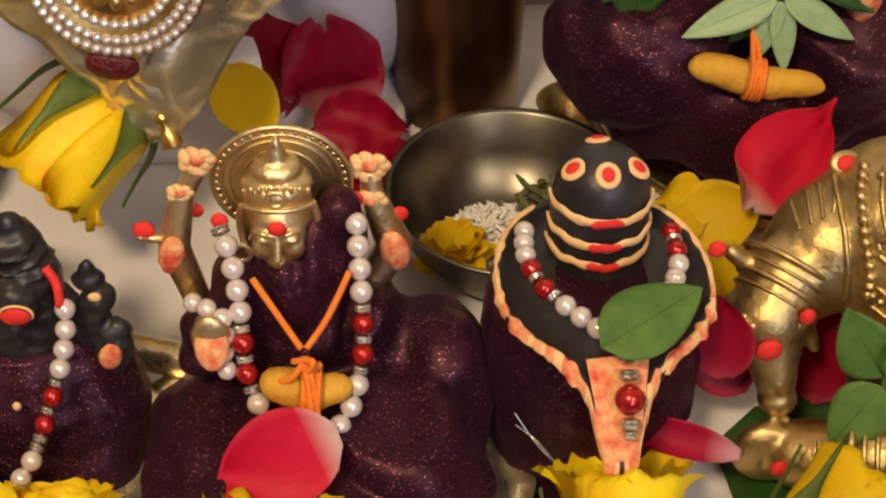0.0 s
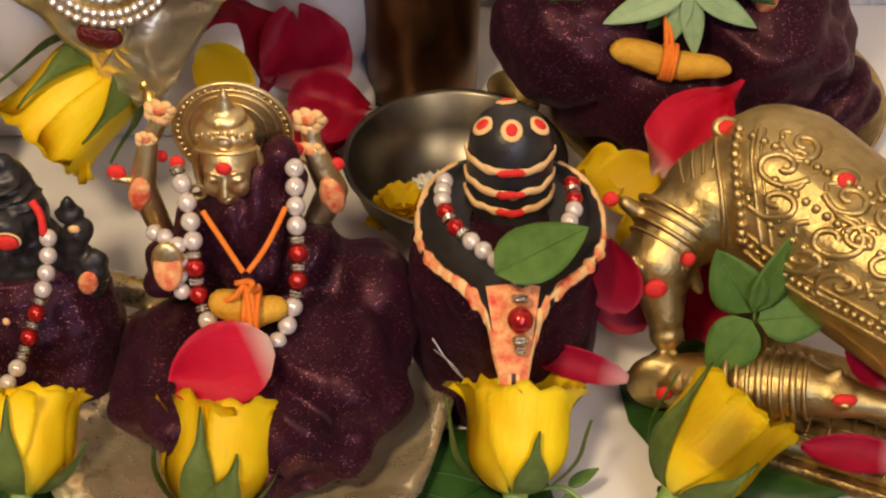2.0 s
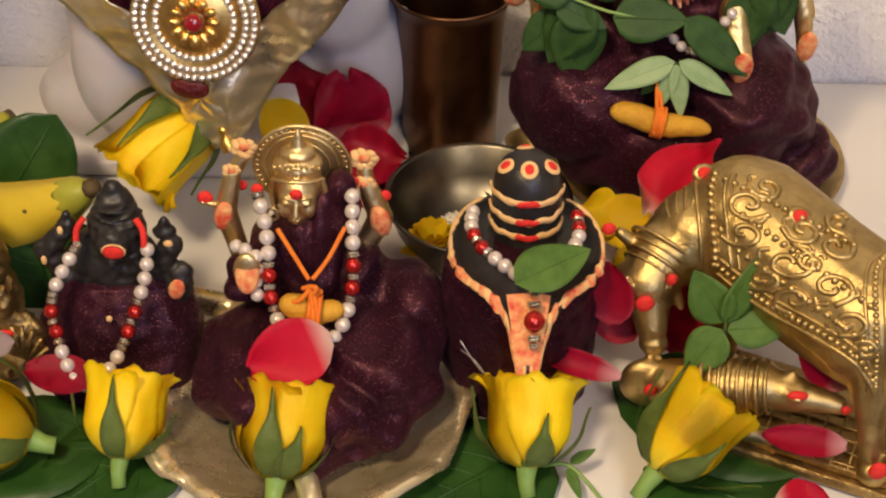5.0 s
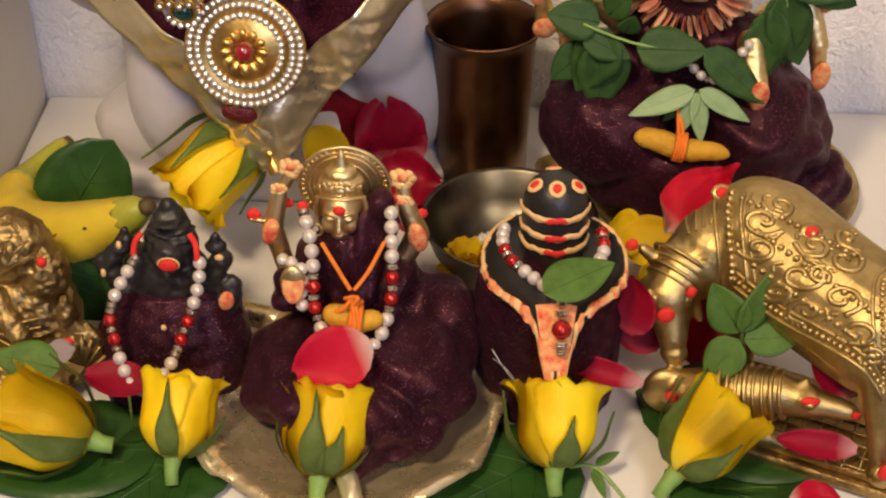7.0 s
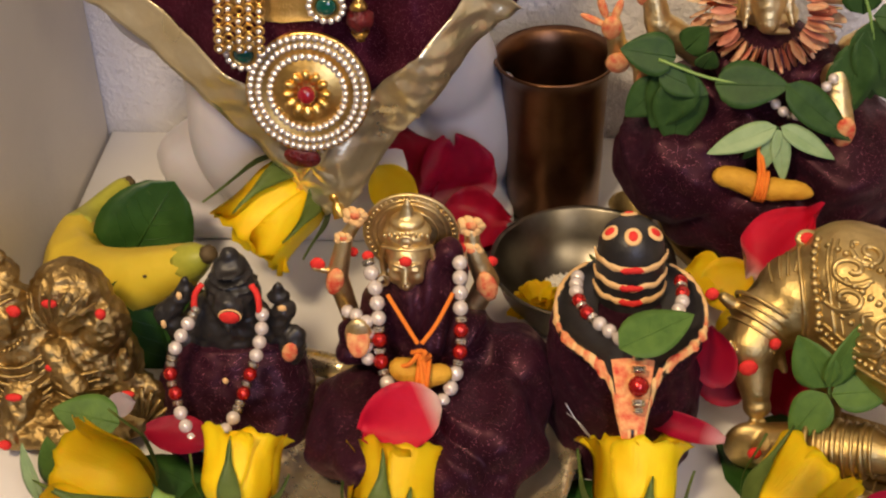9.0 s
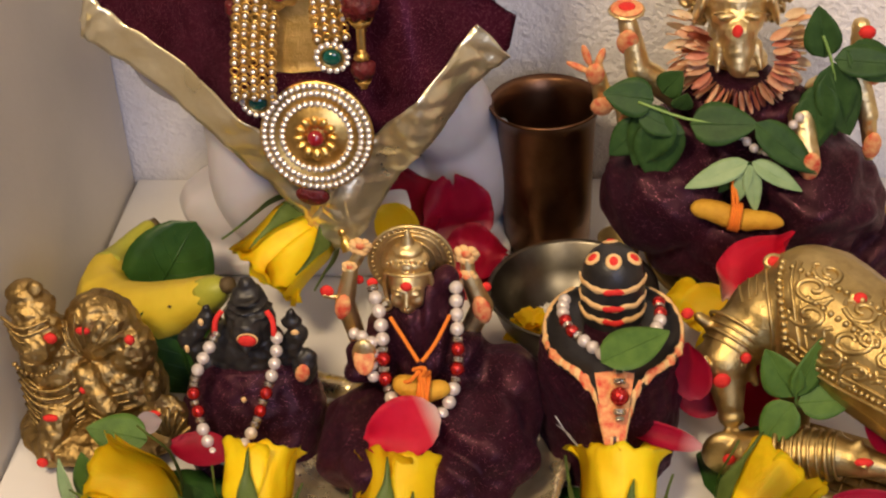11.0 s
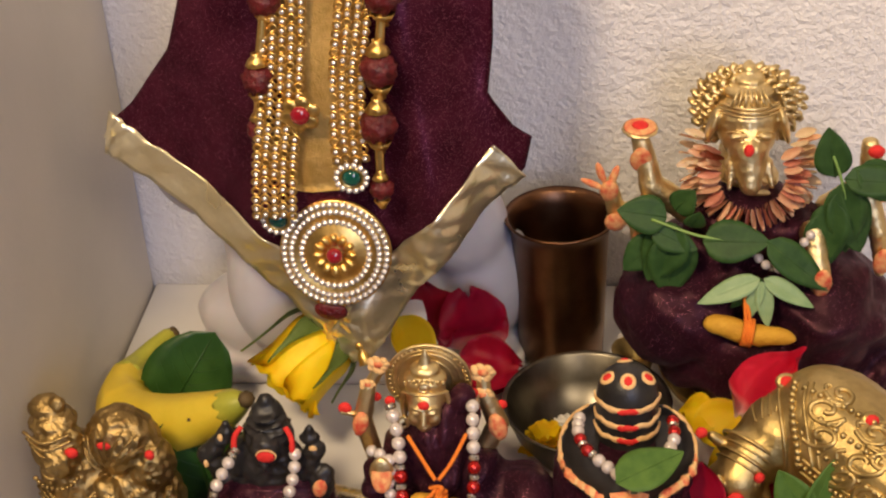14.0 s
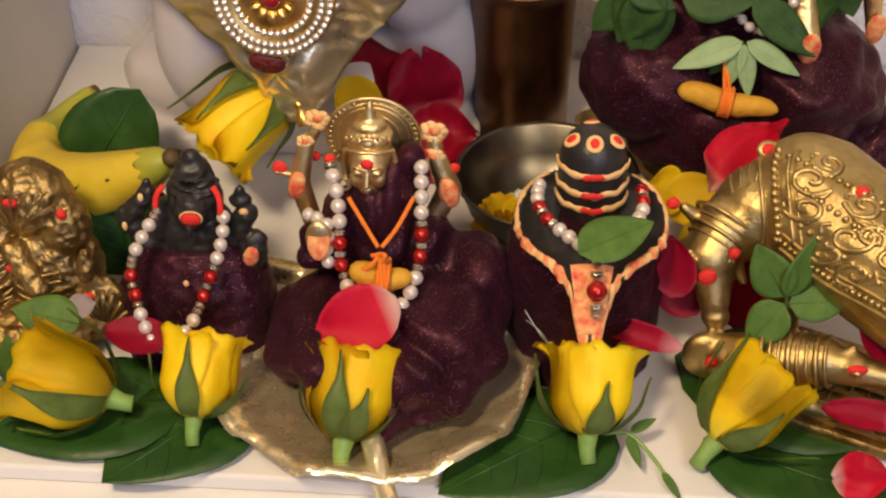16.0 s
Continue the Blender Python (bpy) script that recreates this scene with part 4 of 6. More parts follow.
for k in range(26):
    bm = bmesh.new()
    sheet_petal(bm, 0.0115, 0.0085, cup=0.4, n=5, seed=k, thick=0.0003)
    a, t = k * 2.399, 0.2 + 0.9 * (k / 26)
    bm.transform(aim((0.0605 + 0.0045 * (k / 26) * math.cos(a), 0.210 + 0.0045 * (k / 26) * math.sin(a), 0.021 - 0.004 * (k / 26)), (math.cos(a), math.sin(a), 1.4 - 1.4 * t), (0, -0.2, 1)))
    part("petal", bm, YELLOW, flower)


# ---- banana ----
ban = thing("banana", "ripe yellow banana with a green tip and a long stalk", "banana", (-0.130, 0.19, 0.03))
bm = bmesh.new()
pts = spline([(-0.1735, 0.250, 0.031), (-0.1720, 0.232, 0.029), (-0.1600, 0.212, 0.031), (-0.1360, 0.196, 0.040), (-0.1120, 0.186, 0.053), (-0.0960, 0.181, 0.065)], 34)
rad = [0.0100 + 0.0065 * min(1, i / 10) if i < 10 else 0.0165 - 0.0085 * max(0, (i - 16) / 17) ** 2 for i in range(34)]
tube(bm, pts, rad, 7)
bmesh.ops.subdivide_edges(bm, edges=[e for e in bm.edges], cuts=1, smooth=0.6)
part("body", bm, BANANA, ban)
bm = bmesh.new()
tube(bm, spline([pts[-3], (-0.0920, 0.179, 0.068), (-0.0880, 0.1775, 0.0710)], 8), [0.0094, 0.0092, 0.0086, 0.0076, 0.0064, 0.0052, 0.0042, 0.0036], 9)
part("green_end", bm, BANANAGREEN, ban, "greenish tapering end")
bm = bmesh.new()
tube(bm, spline([(-0.0882, 0.1776, 0.0708), (-0.0845, 0.176, 0.0735)], 4), [0.0044, 0.0046, 0.0040, 0.0026], 8)
part("tip", bm, BROWN, ban, "dried brown tip")
bm = bmesh.new()
tube(bm, spline([(-0.1735, 0.247, 0.031), (-0.1710, 0.262, 0.029), (-0.1640, 0.275, 0.032), (-0.1565, 0.285, 0.0345)], 12), [0.0102, 0.0096, 0.0088, 0.0080, 0.0073, 0.0068, 0.0063, 0.0059, 0.0056, 0.0053, 0.0050, 0.0040], 9)
part("stalk", bm, BANANAGREEN, ban, "long greenish stalk")
for p, r in (((-0.1330, 0.1840, 0.0520), 0.0013), ((-0.1420, 0.1880, 0.0480), 0.0007), ((-0.1180, 0.1760, 0.0590), 0.0008)):
    bm = bmesh.new()
    ell(bm, p, (r * 1.3, r, r * 0.8), (40, 0, 0), 0, 10, 6)
    part("spot", bm, BROWN, ban, "small brown freckle")
bm = bmesh.new()
tube(bm, [(-0.1567, 0.2847, 0.0344), (-0.1545, 0.2875, 0.0355)], [0.0042, 0.0030], 9)
part("stalk_end", bm, BROWN, ban, "dry brown stalk end")


# ---- black stone emblem ----
emblem = thing("stone_emblem", "black stone emblem with painted paste bands", "stone emblem", (0.100, 0.150, 0.068))
bm = bmesh.new()
lathe(bm, [(0.0001, 0.1065), (0.004, 0.1061), (0.008, 0.1043), (0.0115, 0.1008), (0.0138, 0.0958), (0.0146, 0.089), (0.0148, 0.080), (0.0152, 0.070), (0.0153, 0.062)], (0.100, 0.160, 0), 48)
bmesh.ops.recalc_face_normals(bm, faces=bm.faces)
part("pillar", bm, BLACKSTONE, emblem)


RIM = [(0, 0.062), (4, 0.061), (7, 0.0540), (10, 0.0480), (15, 0.0440), (24, 0.0412), (35, 0.0395), (52, 0.0370), (75, 0.0330), (100, 0.0310), (180, 0.0310)]


def spout_outline(a):
    """Distance from the middle to the rim of the seat at the angle a; the spout points to -y."""
    d = abs(math.degrees((a + math.pi / 2 + math.pi) % math.tau - math.pi))
    for (d0, r0), (d1, r1) in zip(RIM[:-1], RIM[1:]):
        if d <= d1:
            t = (d - d0) / (d1 - d0)
            return r0 + (r1 - r0) * t
    return RIM[-1][1]


def seat_drop(x, y):
    return -0.024 * max(0, (0.112 - y) / 0.030) ** 1.2 if y < 0.112 else 0.0


bm = bmesh.new()
rings = []
for rr, z in ((0.42, 0.0705), (0.72, 0.0705), (0.86, 0.0705), (0.92, 0.0735), (0.97, 0.0745), (1.0, 0.0738), (1.0, 0.0705), (0.93, 0.0670), (0.5, 0.062)):
    ring = []
    for k in range(180):
        a = k * math.tau / 180
        d = spout_outline(a) * rr
        x, y = 0.100 + d * math.cos(a), 0.148 + d * math.sin(a)
        ring.append(bm.verts.new((x, y, z + seat_drop(x, y))))
    rings.append(ring)
grid_faces(bm, rings, True)
bmesh.ops.recalc_face_normals(bm, faces=bm.faces)
part("seat", bm, BLACKSTONE, emblem, "black stone seat with a spout")


def paste_band(zc, thick, a0, a1, r, mat, name, seed):
    rng = random.Random(seed)
    bm, rows, n = bmesh.new(), [], 40
    for i in range(n + 1):
        a = a0 + (a1 - a0) * i / n
        w = thick * (0.8 + 0.4 * noise.noise(Vector((a * 4, seed, 0)))) * min(1, 6 * i / n + 0.2, 6 * (n - i) / n + 0.2)
        z = zc + 0.0012 * noise.noise(Vector((a * 3, seed + 5, 0)))
        rows.append([bm.verts.new((0.100 + (r + q) * math.cos(a), 0.160 + (r + q) * math.sin(a), z + s * w)) for q, s in ((0.0001, -1), (0.0007, -0.6), (0.0009, 0), (0.0007, 0.6), (0.0001, 1))])
    grid_faces(bm, rows)
    bmesh.ops.recalc_face_normals(bm, faces=bm.faces)
    part(name, bm, mat, emblem, "")


for i, z in enumerate((0.0915, 0.0822, 0.0745)):
    paste_band(z, 0.0021, -math.pi * 1.02, 0.02, 0.01475 + 0.0001 * i, SANDAL, "paste_band", i)
    paste_band(z + 0.0002, 0.0021, -math.pi / 2 - 0.32, -math.pi / 2 + 0.32, 0.0153 + 0.0001 * i, VERMILION, "red_mark", i + 20)
for a, r, up in ((-90, 0.0080, 0.1040), (-160, 0.0098, 0.1026), (-20, 0.0098, 0.1026), (100, 0.0075, 0.1045)):
    bm = bmesh.new()
    c = Vector((0.100 + r * math.cos(radians(a)), 0.160 + r * math.sin(radians(a)), up))
    nrm = Vector((math.cos(radians(a)) * 0.5, math.sin(radians(a)) * 0.5, 0.85)).normalized()
    q = nrm.to_track_quat("Z", "Y").to_euler()
    deg = [math.degrees(v) for v in q]
    ell(bm, c, (0.0038, 0.0042, 0.0009), deg, 0, 14, 8)
    ell(bm, c + nrm * 0.0006, (0.0021, 0.0025, 0.0008), deg, 1, 12, 6)
    part("paste_spot", bm, [SANDAL, VERMILION], emblem, "sandal paste spot with a red centre")
for side in (1, -1):
    bm, rows = bmesh.new(), []
    for i in range(61):
        a = -math.pi / 2 + side * (0.01 + 2.5 * (i / 60) ** 1.6)
        d = spout_outline(a)
        w = (0.0014 if i < 34 else 0.0010) * (1.0 + 1.3 * noise.noise(Vector((i * 0.42, side, 3))))
        row = []
        for q in (-1, -0.5, 0, 0.5, 1):
            dd = d - 0.0006 + q * w
            x, y = 0.100 + dd * math.cos(a), 0.148 + dd * math.sin(a)
            row.append(bm.verts.new((x, y, 0.0751 - 0.0005 * abs(q) + seat_drop(x, y) + (-0.0022 if q == 1 else 0))))
        rows.append(row)
    fs = grid_faces(bm, rows)
    for i, f in enumerate(fs):
        f.material_index = 1 if i < 150 and noise.noise(Vector((i // 4 * 0.35, side * 2, 0))) > -0.05 else 0
    part("rim_paste", bm, [SANDAL, MIXEDPASTE], emblem, "sandal paste line with red dabs along the rim")
bm = bmesh.new()
rows = []
for k in range(16):
    y = 0.0870 + 0.0015 * k
    half = 0.0046 + 0.00028 * k
    rows.append([bm.verts.new((0.100 + half * q, y, 0.0762 - 0.0012 * q * q + seat_drop(0.1, y) + 0.0006 * noise.noise(Vector((q * 3, k * 0.8, 1))))) for q in (-1, -0.6, -0.2, 0.2, 0.6, 1)])
grid_faces(bm, rows)
part("spout_paste", bm, MIXEDPASTE, emblem, "red and yellow paste on the spout")

garland("pearl and red bead garland round the black emblem", [(0.078, 0.160, 0.078), (0.077, 0.146, 0.080), (0.080, 0.134, 0.080), (0.087, 0.124, 0.080), (0.096, 0.114, 0.080), (0.102, 0.109, 0.080), (0.108, 0.112, 0.080), (0.115, 0.126, 0.080), (0.121, 0.140, 0.080), (0.121, 0.158, 0.079)], "ppprsrspppppppp", 0.0031)
pend = thing("bead_pendant", "red bead pendant with silver caps", "pendant", (0.102, 0.096, 0.075))
for kind, r, p in (("silver_spacer", 0.0026, (0.102, 0.106, 0.078)), ("silver_spacer", 0.003, (0.102, 0.102, 0.0755)), ("red_bead", 0.0043, (0.102, 0.097, 0.071)), ("silver_spacer", 0.003, (0.102, 0.0925, 0.0662)), ("silver_spacer", 0.0022, (0.102, 0.0905, 0.064))):
    bead_at(pend, kind, r, p, (0, 0.5, 0.6))


# ---- statues ----
def marks(bm, spots, mat):
    for c, r in spots:
        ell(bm, c, r if isinstance(r, tuple) else (r, r * 0.6, r), (0, 0, 0), mat, 10, 6)


# brass goddess
bm = bmesh.new()
ell(bm, (0.0068, 0.1470, 0.1005), (0.0098, 0.0095, 0.0130))
ell(bm, (0.0067, 0.1410, 0.0960), (0.0080, 0.0066, 0.0105))
ell(bm, (0.0064, 0.1390, 0.0882), (0.0042, 0.0042, 0.0036))
for side in (-1, 1):
    ell(bm, (0.0066 + side * 0.0044, 0.1378, 0.0925), (0.0032, 0.0028, 0.0042))
    ell(bm, (0.0067 + side * 0.0036, 0.1354, 0.0972), (0.0025, 0.0013, 0.0012), (0, side * 6, 0))
    tube(bm, spline([(0.0067 + side * 0.0010, 0.1346, 0.0990), (0.0067 + side * 0.0038, 0.1344, 0.1004), (0.0067 + side * 0.0068, 0.1370, 0.0992)], 8), 0.0006, 6)
    ell(bm, (0.0068 + side * 0.0104, 0.1470, 0.0930), (0.0022, 0.0030, 0.0060))
limb(bm, (0.0067, 0.1350, 0.0985), (0.0066, 0.1325, 0.0925), 0.0009, 0.0015)
ell(bm, (0.0065, 0.1346, 0.0895), (0.0022, 0.0013, 0.0008))
ell(bm, (0.0065, 0.1348, 0.0880), (0.0018, 0.0014, 0.0008))
ell(bm, (0.0069, 0.1470, 0.1085), (0.0102, 0.0088, 0.0048))
ell(bm, (0.0070, 0.1475, 0.1135), (0.0072, 0.0064, 0.0036))
tube(bm, [(0.0072, 0.1475, 0.114), (0.0073, 0.1478, 0.119), (0.0074, 0.148, 0.1245)], [0.0040, 0.0026, 0.0006], 12)
limb(bm, (0.007, 0.147, 0.090), (0.008, 0.152, 0.076), 0.006, 0.007)
ell(bm, (0.008, 0.150, 0.058), (0.020, 0.014, 0.018))
ell(bm, (0.010, 0.140, 0.025), (0.040, 0.034, 0.022))
limb(bm, (-0.020, 0.151, 0.058), (-0.025, 0.152, 0.080), 0.0042, 0.0048)
limb(bm, (-0.025, 0.152, 0.080), (-0.021, 0.154, 0.098), 0.0048, 0.0036)
limb(bm, (-0.021, 0.154, 0.098), (-0.0155, 0.1555, 0.107), 0.0032, 0.0028)
limb(bm, (0.033, 0.160, 0.090), (0.0325, 0.162, 0.098), 0.0036, 0.0032)
limb(bm, (0.030, 0.154, 0.056), (0.039, 0.158, 0.074), 0.0045, 0.0055)
limb(bm, (0.039, 0.158, 0.074), (0.033, 0.160, 0.090), 0.0055, 0.0042)
ell(bm, (-0.0125, 0.121, 0.0735), (0.0060, 0.003, 0.009))
limb(bm, (-0.0125, 0.124, 0.070), (-0.018, 0.140, 0.062), 0.004, 0.005)
bm = fused(bm, 0.00065, 2)
hc = Vector((0.0072, 0.158, 0.1002))
for ring_r, tr in ((0.0196, 0.0009), (0.0170, 0.0006), (0.0148, 0.0005), (0.0112, 0.0005)):
    tube(bm, [hc + Vector((ring_r * math.cos(a), -0.001 - 0.002 * math.sin(a) * 0, ring_r * math.sin(a))) for a in [k * math.tau / 48 for k in range(48)]], tr, 6, closed=True)
ell(bm, hc, (0.0198, 0.0012, 0.0198), (0, 0, 0), 0, 48, 8)
for k in range(44):
    a = k * math.tau / 44
    ell(bm, hc + Vector((0.0183 * math.cos(a), -0.0012, 0.0183 * math.sin(a))), (0.0009, 0.0006, 0.0009), (0, 0, 0), 0, 6, 4)
tube(bm, [(0.007 + 0.0026 * math.cos(a), 0.1388, 0.1092 + 0.0026 * math.sin(a)) for a in [k * math.tau / 16 for k in range(16)]], 0.0008, 6, closed=True)
tube(bm, spline([(-0.0030, 0.143, 0.1035), (0.002, 0.1392, 0.1050), (0.007, 0.1380, 0.1055), (0.012, 0.1392, 0.1050), (0.0167, 0.143, 0.1035)], 14), 0.0008, 6)
for side in (-1, 1):
    tube(bm, spline([(0.0068 + side * 0.0095, 0.1445, 0.103), (0.0068 + side * 0.0108, 0.1445, 0.097), (0.0068 + side * 0.0104, 0.1440, 0.090), (0.0068 + side * 0.0085, 0.1430, 0.085)], 12), 0.0013, 7)
    tube(bm, [(0.0068 + side * 0.0108 + 0.0026 * math.cos(t), 0.1420, 0.0865 + 0.0030 * math.sin(t)) for t in [k * math.tau / 12 for k in range(12)]], 0.0007, 5, closed=True)
for k in range(9):
    ell(bm, (0.0069 + 0.0022 * (k - 4), 0.1392 + 0.0003 * (k - 4) ** 2 * 0.6, 0.1125 - 0.0002 * (k - 4) ** 2), (0.0009, 0.0009, 0.0015), (0, 0, 0), 0, 8, 6)
for c, r in (((-0.0155, 0.1555, 0.1095), 0.0050), ((-0.021, 0.153, 0.0995), 0.0036), ((0.0325, 0.162, 0.1005), 0.0056), ((0.0325, 0.159, 0.0895), 0.0048)):
    for k in range(7):
        a = k * math.tau / 7
        ell(bm, Vector(c) + Vector((r * 0.72 * math.cos(a), -0.0008, r * 0.50 * math.sin(a) + 0.001)), (r * 0.42, r * 0.3, r * 0.5), (30, math.degrees(a), 0), 1, 8, 6)
    ell(bm, Vector(c) + Vector((0, 0, -r * 0.5)), (r * 0.7, r * 0.6, r * 0.6), (0, 0, 0), 1, 10, 6)
    ell(bm, Vector(c) + Vector((0, -r * 0.35, r * 0.35)), (r * 0.5, r * 0.3, r * 0.42), (0, 0, 0), 3, 8, 6)
marks(bm, [((0.0070, 0.1345, 0.1022), (0.0028, 0.0014, 0.0024)), ((-0.033, 0.152, 0.0865), 0.0034), ((-0.018, 0.156, 0.0905), 0.0024), ((0.0275, 0.157, 0.0925), 0.003), ((0.041, 0.161, 0.083), 0.0026), ((-0.0095, 0.142, 0.099), 0.0026)], 2)
ell(bm, (-0.0125, 0.1185, 0.0735), (0.0050, 0.0016, 0.0080), (-25, 0, 0), 3, 12, 8)
ell(bm, (-0.0255, 0.1485, 0.080), (0.0040, 0.0022, 0.0075), (0, 12, 0), 3, 10, 6)
ell(bm, (0.0390, 0.1535, 0.075), (0.0048, 0.0022, 0.0080), (0, -10, 0), 3, 10, 6)
limb(bm, (-0.027, 0.152, 0.083), (-0.034, 0.151, 0.085), 0.0015, 0.0012, 0)
solo("brass_statue", bm, [PALEBRASS, SANDAL, VERMILION, MIXEDPASTE], "brass goddess statue with a round halo and red marks", "statue")

garland("pearl and red bead garland on the brass goddess", [(-0.0095, 0.140, 0.099), (-0.0060, 0.132, 0.091), (-0.0045, 0.126, 0.081), (-0.0040, 0.121, 0.071), (-0.0030, 0.116, 0.062), (0.001, 0.110, 0.054), (0.008, 0.104, 0.048), (0.014, 0.102, 0.0465), (0.020, 0.105, 0.049), (0.0255, 0.111, 0.054), (0.0285, 0.117, 0.062), (0.0297, 0.122, 0.071), (0.0295, 0.128, 0.082), (0.0290, 0.136, 0.090), (0.0285, 0.144, 0.096)], "sppppsrsrsppppppppsrsrspppps", 0.0033)
garland("short string of small pearls on the goddess's arm", [(-0.020, 0.132, 0.078), (-0.013, 0.126, 0.080), (-0.0085, 0.123, 0.078), (-0.0095, 0.121, 0.071), (-0.009, 0.118, 0.063)], "p", 0.0029)


def turmeric(label, a, b, r, tie, strands):
    a, b = Vector(a), Vector(b)
    top = thing("turmeric_root", label, "turmeric root", a.lerp(b, 0.5))
    bm = bmesh.new()
    n = 14
    steps = [0.5 - 0.5 * math.cos(math.pi * i / n) for i in range(n + 1)]
    pts = [a.lerp(b, q) + Vector((0, 0, 0.0012 * math.sin(q * 9))) for q in steps]
    tube(bm, pts, [max(r * (1.05 - 0.25 * q) * math.sqrt(max(0.0, 1 - (2 * q - 1) ** 4)) + 0.0005 * math.sin(q * 23) * math.sin(math.pi * q), 0.0004) for q in steps], 12)
    part("root", bm, TURMERIC, top)
    for s in strands:
        bm = bmesh.new()
        tube(bm, spline(s, 24), 0.0010, 7)
        part("thread", bm, THREAD, top, "twisted orange thread")
    c, rr = Vector(tie), r * 1.12
    d = (b - a).normalized()
    e = d.orthogonal().normalized()
    g = d.cross(e)
    for k in range(4):
        bm = bmesh.new()
        tube(bm, [c + d * (k - 1.5) * 0.0014 + rr * (math.cos(t) * e + math.sin(t) * g) for t in [i * math.tau / 20 for i in range(20)]], 0.0009, 6, closed=True)
        part("thread_loop", bm, THREAD, top, "orange thread wound round the root")
    return top


turmeric("turmeric root tied with orange thread hanging on the goddess", (0.0005, 0.113, 0.062), (0.0265, 0.113, 0.059), 0.0058, (0.0145, 0.112, 0.061), [
    [(-0.0005, 0.128, 0.090), (0.006, 0.122, 0.082), (0.0125, 0.116, 0.074)], [(0.0265, 0.130, 0.090), (0.020, 0.122, 0.080), (0.0140, 0.116, 0.074)],
    [(0.010, 0.114, 0.071), (0.016, 0.111, 0.074), (0.013, 0.111, 0.068), (0.018, 0.113, 0.071)], [(0.013, 0.112, 0.072), (0.009, 0.110, 0.068), (0.004, 0.112, 0.065)],
    [(0.0130, 0.114, 0.073), (0.0145, 0.107, 0.066), (0.0150, 0.104, 0.060), (0.0145, 0.103, 0.053), (0.0135, 0.104, 0.050)], [(0.0135, 0.114, 0.073), (0.0160, 0.108, 0.066), (0.0165, 0.105, 0.059), (0.0160, 0.104, 0.050)]])
turmeric("turmeric root tied with orange thread on the purple cloth", (0.1410, 0.2430, 0.0735), (0.1880, 0.2370, 0.0670), 0.0062, (0.1635, 0.2395, 0.0705), [
    [(0.162, 0.250, 0.092), (0.162, 0.243, 0.083), (0.1630, 0.2355, 0.071)], [(0.160, 0.250, 0.090), (0.164, 0.242, 0.081), (0.1645, 0.235, 0.067)]])

# black stone figure
bm = bmesh.new()
ell(bm, (-0.0675, 0.150, 0.074), (0.0125, 0.011, 0.018))
ell(bm, (-0.0675, 0.152, 0.088), (0.0085, 0.008, 0.009))
ell(bm, (-0.0672, 0.152, 0.0965), (0.0042, 0.004, 0.0045))
ell(bm, (-0.0675, 0.140, 0.0745), (0.007, 0.006, 0.010))
ell(bm, (-0.071, 0.150, 0.054), (0.021, 0.013, 0.024))
ell(bm, (-0.073, 0.148, 0.034), (0.026, 0.016, 0.022))
limb(bm, (-0.090, 0.146, 0.052), (-0.0975, 0.146, 0.066), 0.006, 0.0055)
limb(bm, (-0.0975, 0.146, 0.066), (-0.0875, 0.148, 0.078), 0.0055, 0.004)
tube(bm, [(-0.0875, 0.148, 0.078), (-0.087, 0.148, 0.087)], [0.0042, 0.0012], 8)
limb(bm, (-0.052, 0.146, 0.056), (-0.0445, 0.146, 0.070), 0.006, 0.005)
ell(bm, (-0.0470, 0.147, 0.077), (0.0048, 0.004, 0.0040))
tube(bm, [(-0.0470, 0.147, 0.078), (-0.0465, 0.147, 0.086)], [0.0036, 0.0010], 6)
ell(bm, (-0.0435, 0.144, 0.048), (0.0065, 0.006, 0.014), (0, 15, 0))
ell(bm, (-0.0675, 0.1345, 0.0680), (0.0016, 0.002, 0.004))
for z in (0.083, 0.0875, 0.092):
    ell(bm, (-0.0675, 0.150, z), (0.0125 - (z - 0.083) * 0.6, 0.011, 0.0012))
bm = roughen(fused(bm, 0.0009, 2), 0.0007, 260)
marks(bm, [((-0.0660, 0.1335, 0.0755), (0.0046, 0.0012, 0.0036))], 1)
tube(bm, [(-0.0660 + 0.0047 * math.cos(a), 0.1345, 0.0755 + 0.0037 * math.sin(a)) for a in [k * math.tau / 20 for k in range(20)]], 0.0005, 5, 2, closed=True)
for c, r in (((-0.0895, 0.1435, 0.079), (0.0014, 0.0012, 0.0024)), ((-0.0975, 0.1405, 0.064), (0.0013, 0.0010, 0.0026)), ((-0.0450, 0.1425, 0.0735), (0.0022, 0.0010, 0.0020)), ((-0.0690, 0.1235, 0.0455), (0.0014, 0.001, 0.0018))):
    ell(bm, c, r, (0, 0, 0), 2, 8, 6)
ell(bm, (-0.0430, 0.1385, 0.0500), (0.0036, 0.0014, 0.0062), (0, 12, 0), 3, 10, 6)
for side in (-1, 1):
    tube(bm, spline([(-0.0675 + side * 0.0105, 0.142, 0.088), (-0.0675 + side * 0.0135, 0.139, 0.084), (-0.0675 + side * 0.0140, 0.136, 0.077)], 10), 0.0014, 7, 1)
for v in bm.verts:
    if v.co.z > 0.03:
        v.co.z = 0.03 + (v.co.z - 0.03) * 0.905
    v.co.x -= 0.0035
solo("stone_statue", bm, [BLACKSTONE, VERMILION, SANDAL, MIXEDPASTE], "small black stone statue with a red mark", "statue")

